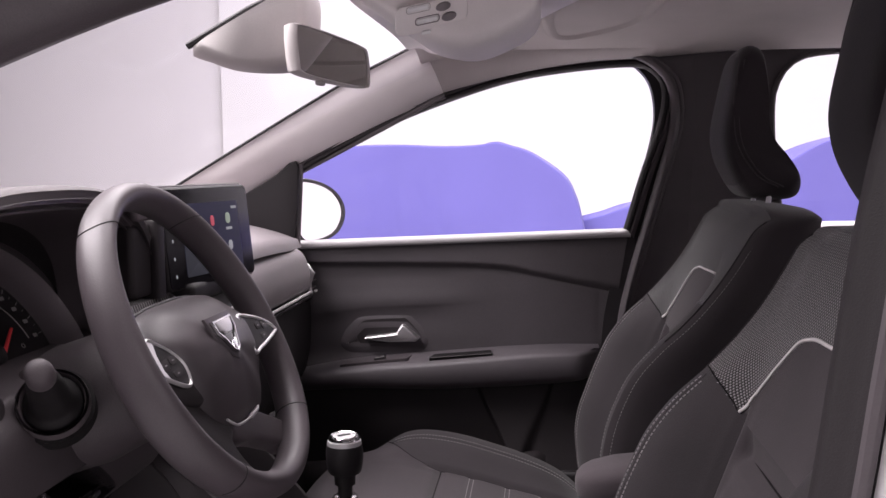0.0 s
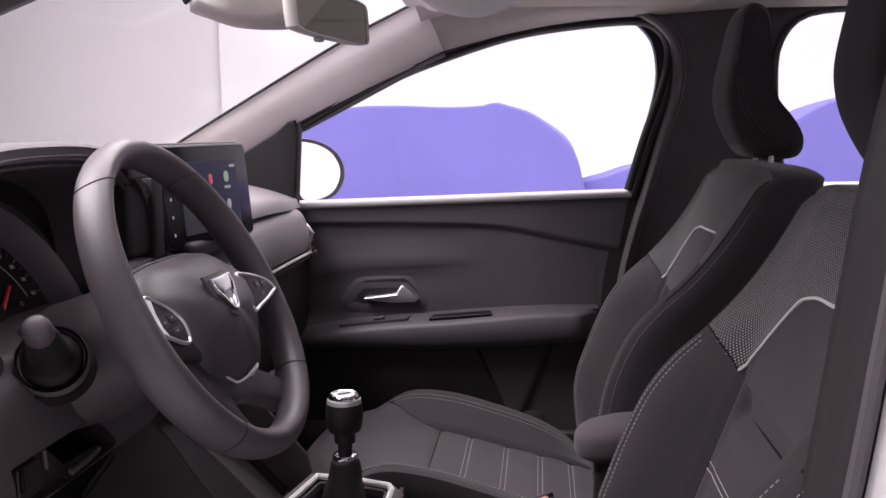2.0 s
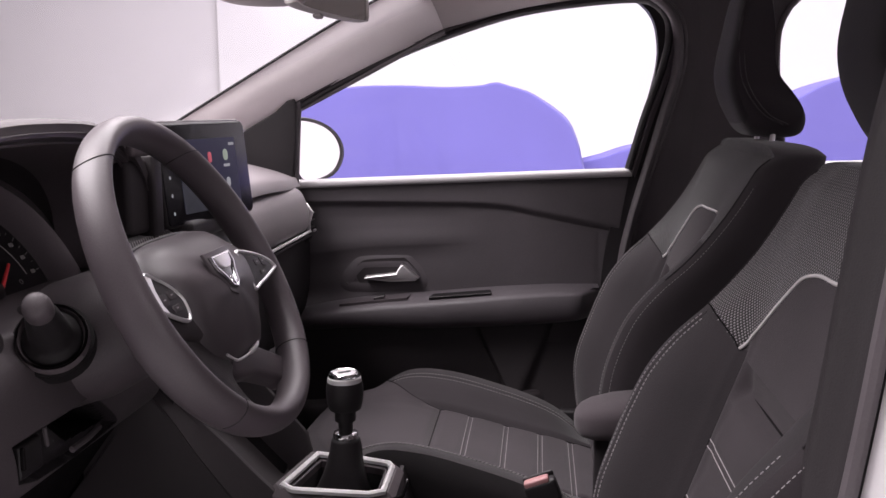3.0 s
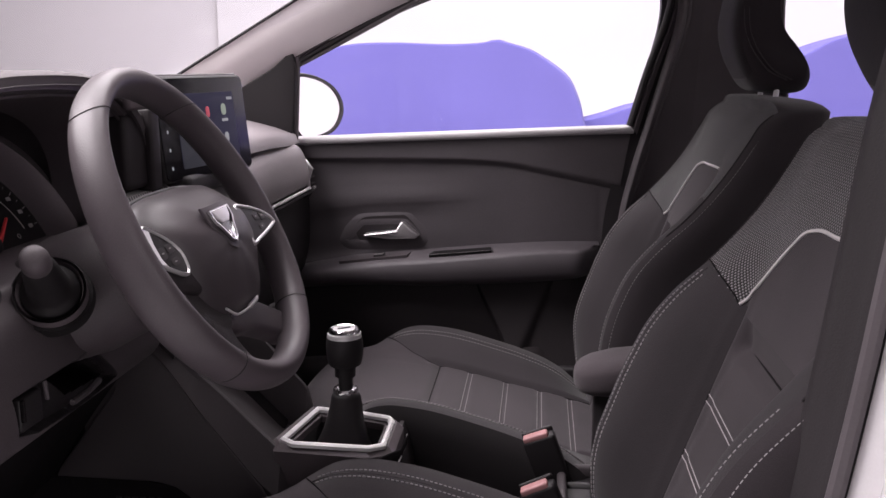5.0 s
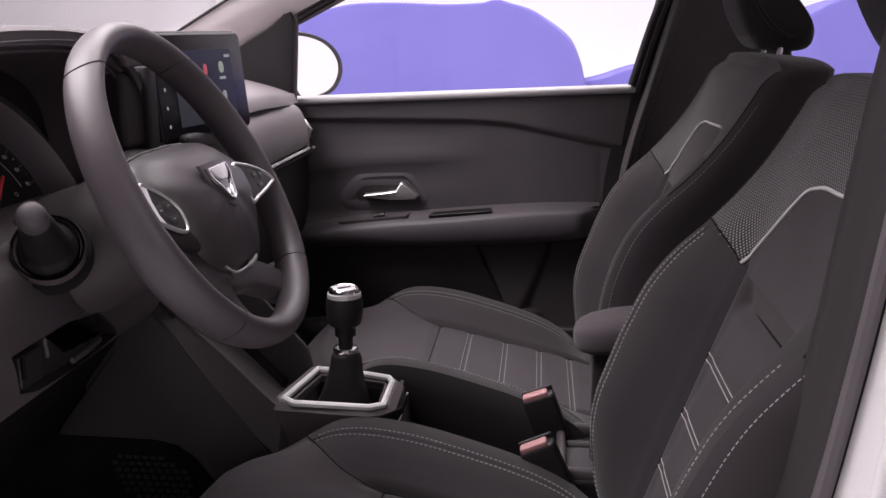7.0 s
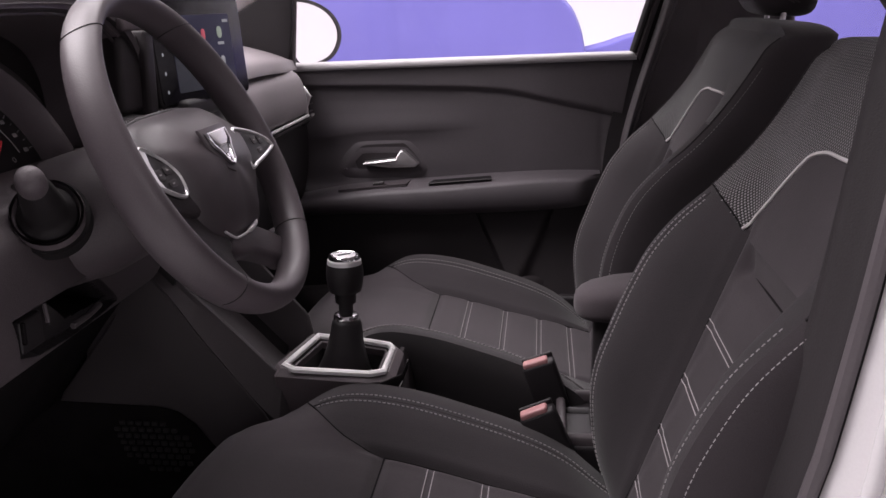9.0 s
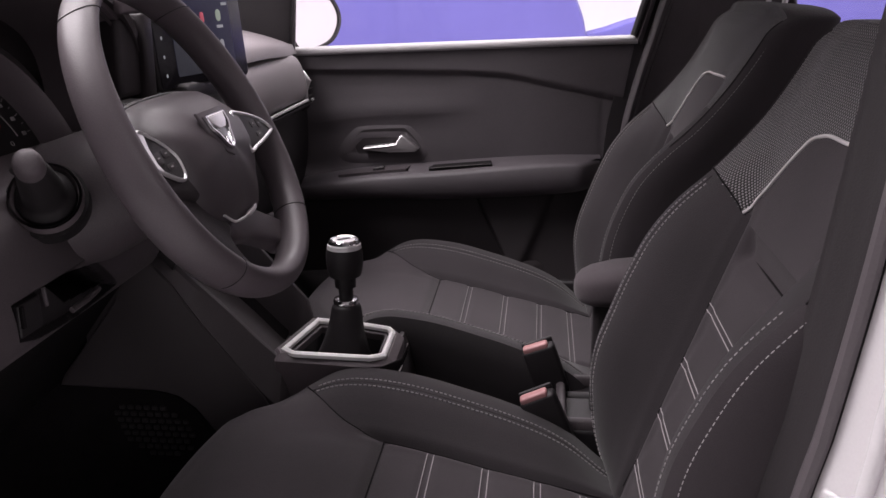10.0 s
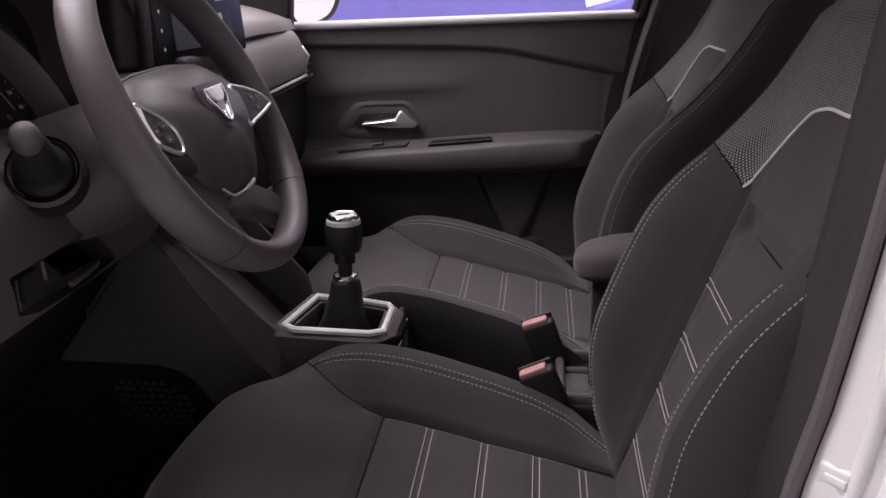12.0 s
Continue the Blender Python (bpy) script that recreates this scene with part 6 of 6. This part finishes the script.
part("stem", block((0.51, -0.015, 0.54), (0.13, 0.05, 0.22), 0.015), "plastic_black", arm)


def buckle(y, x, z, lean, label):
    ob = thing("belt_buckle", (x + 0.03, y, z - 0.16), label, "belt buckle", "belt buckles")
    m = Matrix.Translation((x, y, z)) @ Euler((0, radians(lean), 0)).to_matrix().to_4x4()

    def put(shape):
        v, f = shape
        return [tuple(m @ Vector(p)) for p in v], f
    part("buckle_body", put(block((0, 0, -0.048), (0.052, 0.028, 0.094), 0.006)), "plastic_black", ob)
    part("release_button", put(block((-0.003, -0.004, 0.0), (0.040, 0.018, 0.010), 0.003)), "red", ob, "faded red release button")
    part("buckle_rim", put(block((0.0, 0.010, 0.0015), (0.050, 0.006, 0.009), 0.002)), "plastic_black", ob)
    part("buckle_strap", put(block((0.004, 0, -0.12), (0.036, 0.010, 0.09), 0.003)), "belt", ob)
    return ob


buckle(-0.117, 0.363, 0.512, -24, "black seat belt buckle with a faded red button")
buckle(0.042, 0.364, 0.522, -20, "black seat belt buckle with a faded red button")
tun = thing("cup_tray", (0.47, 0.0, 0.44), "grey plastic cup tray at the rear of the console", "cup tray")
part("tray_rim", frame_ring(rounded(0.13, 0.17, 0.02, 6, 0.46, -0.02), ((0, 0, 0.452), (1, 0, 0), (0, 1, 0), (0, 0, 1)), 0.014, 0.016, 0.004), "plastic", tun, "", 50)
part("tray_floor", plate(rounded(0.11, 0.15, 0.015, 6, 0.46, -0.02), ((0, 0, 0.443), (1, 0, 0), (0, 1, 0), (0, 0, 1)), 0.006, 0.002), "plastic_black", tun)

# kick panel with its speaker grille
kick = thing("kick_panel", (-0.25, -0.13, 0.24), "kick panel with a perforated speaker grille, blackened for footwell shade", "kick panel")
# footwell shade is put into the panel's near-black colour
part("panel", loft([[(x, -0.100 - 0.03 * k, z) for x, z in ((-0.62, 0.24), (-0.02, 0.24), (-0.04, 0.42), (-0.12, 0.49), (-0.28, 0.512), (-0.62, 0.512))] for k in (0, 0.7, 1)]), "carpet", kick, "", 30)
holes = []
for i in range(13):
    for j in range(9):
        x, z = -0.262 + 0.0125 * i + 0.004 * j, 0.484 - 0.0105 * j
        if ((x + 0.200 - 0.4 * (0.44 - z)) / 0.060) ** 2 + ((z - 0.440) / 0.044) ** 2 < 1.0:
            holes.append(block((x, -0.1310, z), (0.0085, 0.003, 0.0065), 0.001))
tagged(part("grille", join(*holes), "plastic_black", kick, "raised dots of the speaker grille"), kind="stuff")

# ---------------------------------------------------------------- roof fittings
rv = thing("rear_view_mirror", (0.05, 0.0, 1.30), "grey-framed interior rear view mirror", "mirror")
ra = radians(15)
RU, RN = np.array((math.sin(ra), math.cos(ra), -0.03)), np.array((math.cos(ra), -math.sin(ra), 0.06))
RN /= np.linalg.norm(RN)
RV = np.array((0, 0, 1.0)) - RN[2] * RN
RV /= np.linalg.norm(RV)
RC = np.array((0.0625, 0.0, 1.2640))
mshape = spline([(-0.112, 0.022), (-0.100, 0.0335), (0.0, 0.0345), (0.094, 0.030), (0.107, 0.018), (0.106, -0.020), (0.096, -0.0325), (0.0, -0.036), (-0.098, -0.034), (-0.111, -0.022)][::-1], 60, True)
Rm = lambda a, b, n: tuple(RC + a * RU + b * RV + n * RN)
mshape = mshape * np.array((1.05, 1.0))
cm = mshape.mean(0)
part("frame", loft([[Rm(*(cm + (q - cm) * s), n) for q in mshape] for s, n in ((0.55, -0.026), (0.82, -0.021), (0.96, -0.012), (1.0, -0.004), (1.0, 0.004), (0.975, 0.008), (0.945, 0.008), (0.94, 0.004))]), "mirror_frame", rv, "pale grey frame", 60)
part("glass", loft([[Rm(*(cm + (q - cm) * 0.942), n) for q in mshape] for n in (0.002, 0.0055)]), "mirror_tint", rv, "mirror glass", 20)
part("arm", tube([(0.030, 0.004, 1.272), (0.006, 0.004, 1.290), (-0.01, 0.004, 1.325)], [0.011, 0.010, 0.014], 14), "trim_light", rv)
part("dip_tab", block(Rm(-0.035, -0.038, -0.004), (0.012, 0.02, 0.008), 0.003), "trim_shaded", rv)

pod = thing("sensor_cover", (-0.04, -0.03, 1.30), "grey sensor cover against the windscreen behind the mirror", "sensor cover")
rings = []
for y, s in ((-0.024, 0.80), (-0.018, 0.92), (0.0, 0.985), (0.03, 1.0), (0.06, 1.0), (0.09, 0.96), (0.11, 0.85)):
    prof = spline([(-0.136, 1.272), (-0.118, 1.258), (-0.085, 1.247), (-0.03, 1.243), (0.005, 1.249), (0.022, 1.268), (0.030, 1.30), (0.032, 1.345), (0.02, 1.356), (-0.05, 1.322)], 40, True)
    c = np.array((-0.03, 1.315))
    rings.append([(*(c + (q - c) * s),) for q in prof])
    rings[-1] = [(0.365 + (x - 0.351) * 1.056, y, 1.105 + (z - 1.105) * 1.056) for x, z in rings[-1]]
part("cover", loft(rings), "trim_shaded", pod, "", 60)
part("black_band", tube([(-0.150, -0.016, 1.285), (-0.058, -0.016, 1.335), (0.026, -0.016, 1.372)], 0.0052, 8), "rubber", pod, "black edge on the glass")

oc = thing("overhead_console", (0.23, 0.0, 1.36), "pale grey overhead console with lamp lenses and buttons", "overhead console")
sec = [(0.085, 1.368, 1.352), (0.11, 1.372, 1.335), (0.16, 1.376, 1.300), (0.195, 1.378, 1.276), (0.215, 1.38, 1.268), (0.255, 1.382, 1.262), (0.29, 1.384, 1.270), (0.335, 1.386, 1.292), (0.352, 1.387, 1.312), (0.356, 1.388, 1.345)]
rings = []
for x, zt, zb in spline(sec, 30):
    wide = 0.105 - 0.02 * smooth(0.15, 0.08, x)
    rings.append([(x + 0.012, -0.005 + wide * math.copysign(abs(math.cos(t)) ** 0.34, math.cos(t)), (zt + zb) / 2 + (zt - zb) / 2 * math.copysign(abs(math.sin(t)) ** 0.34, math.sin(t))) for t in np.linspace(0, 2 * math.pi, 72, endpoint=False)])
body = part("console_shell", loft(rings), "trim_light", oc, "", 50)
LU, LV, LN = np.array((0.983, 0.0, 0.18)), np.array((0.04, -0.42, 0.90)), np.array((0.04, -0.90, -0.42))
lamp_y = -0.1145
for a, b in ((0.0, 0.0), (0.011, -0.0140)):
    o = (0.206 + a, lamp_y - 0.467 * (0.009 + b), 1.3135 + b)
    part("lamp_lens", plate(rounded(0.029, 0.0065, 0.002), (o, LU, LV, LN), 0.004, 0.0015), "lens", body, "white lamp lens")
    part("lens_rim", frame_ring(inset(np.array(rounded(0.029, 0.0065, 0.002)), -0.0022), (o, LU, LV, LN), 0.0014, 0.003), "dash_top", body)
for a, b in ((0.033, 0.0015), (0.040, -0.0105)):
    part("lamp_button", plate([(0.010 * math.cos(t), 0.0058 * math.sin(t)) for t in np.linspace(0, 6.2832, 24, endpoint=False)], ((0.206 + a, lamp_y - 0.467 * (0.009 + b), 1.3135 + b), LU, LV, LN), 0.004, 0.0015), "dash_top", body, "oval grey button")
part("switch_panel", plate(rounded(0.098, 0.040, 0.012), ((0.222, lamp_y + 0.002, 1.3045), LU, LV, LN), 0.0032, 0.0015), "trim_light", body)
part("sensor_dot", plate(rounded(0.013, 0.0045, 0.002), ((0.215, lamp_y + 0.004, 1.2835), LU, LV, LN), 0.004, 0.001), "lens", body)

visor = thing("sun_visor", (0.40, 0.0, 1.37), "pale grey folded sun visor under the headliner", "sun visor")
board = spline([(0.300, -0.30), (0.335, -0.04), (0.347, 0.10), (0.352, 0.185), (0.360, 0.208), (0.372, 0.203), (0.392, 0.14), (0.426, 0.04), (0.470, -0.10), (0.500, -0.30)], 60, True)
part("visor_board", plate(board, ((0, 0, 1.366), (1, 0, 0), (0, 1, 0), (0, 0, -1)), 0.022, 0.009), "trim_light", visor, "", 60)
part("visor_hinge", block((0.36, -0.20, 1.372), (0.10, 0.03, 0.02), 0.006), "trim_light", visor)
dish = spline([(0.386, 0.40), (0.388, 0.49), (0.405, 0.536), (0.46, 0.522), (0.538, 0.458), (0.566, 0.36), (0.566, 0.27), (0.47, 0.25), (0.405, 0.30)], 60, True)
roof_at = lambda x, y, d: (x, y, roof_z(x, y) - d)
structure("trim_headliner", loft([[roof_at(x, y, h) for x, y in inset(dish, -d)] for d, h in ((-0.012, -0.001), (-0.004, 0.001), (0.0, 0.006), (0.007, 0.006), (0.014, 0.001), (0.018, -0.001))], True, False), "headliner", "raised rim of a grip recess in the headliner", "headliner", 60)
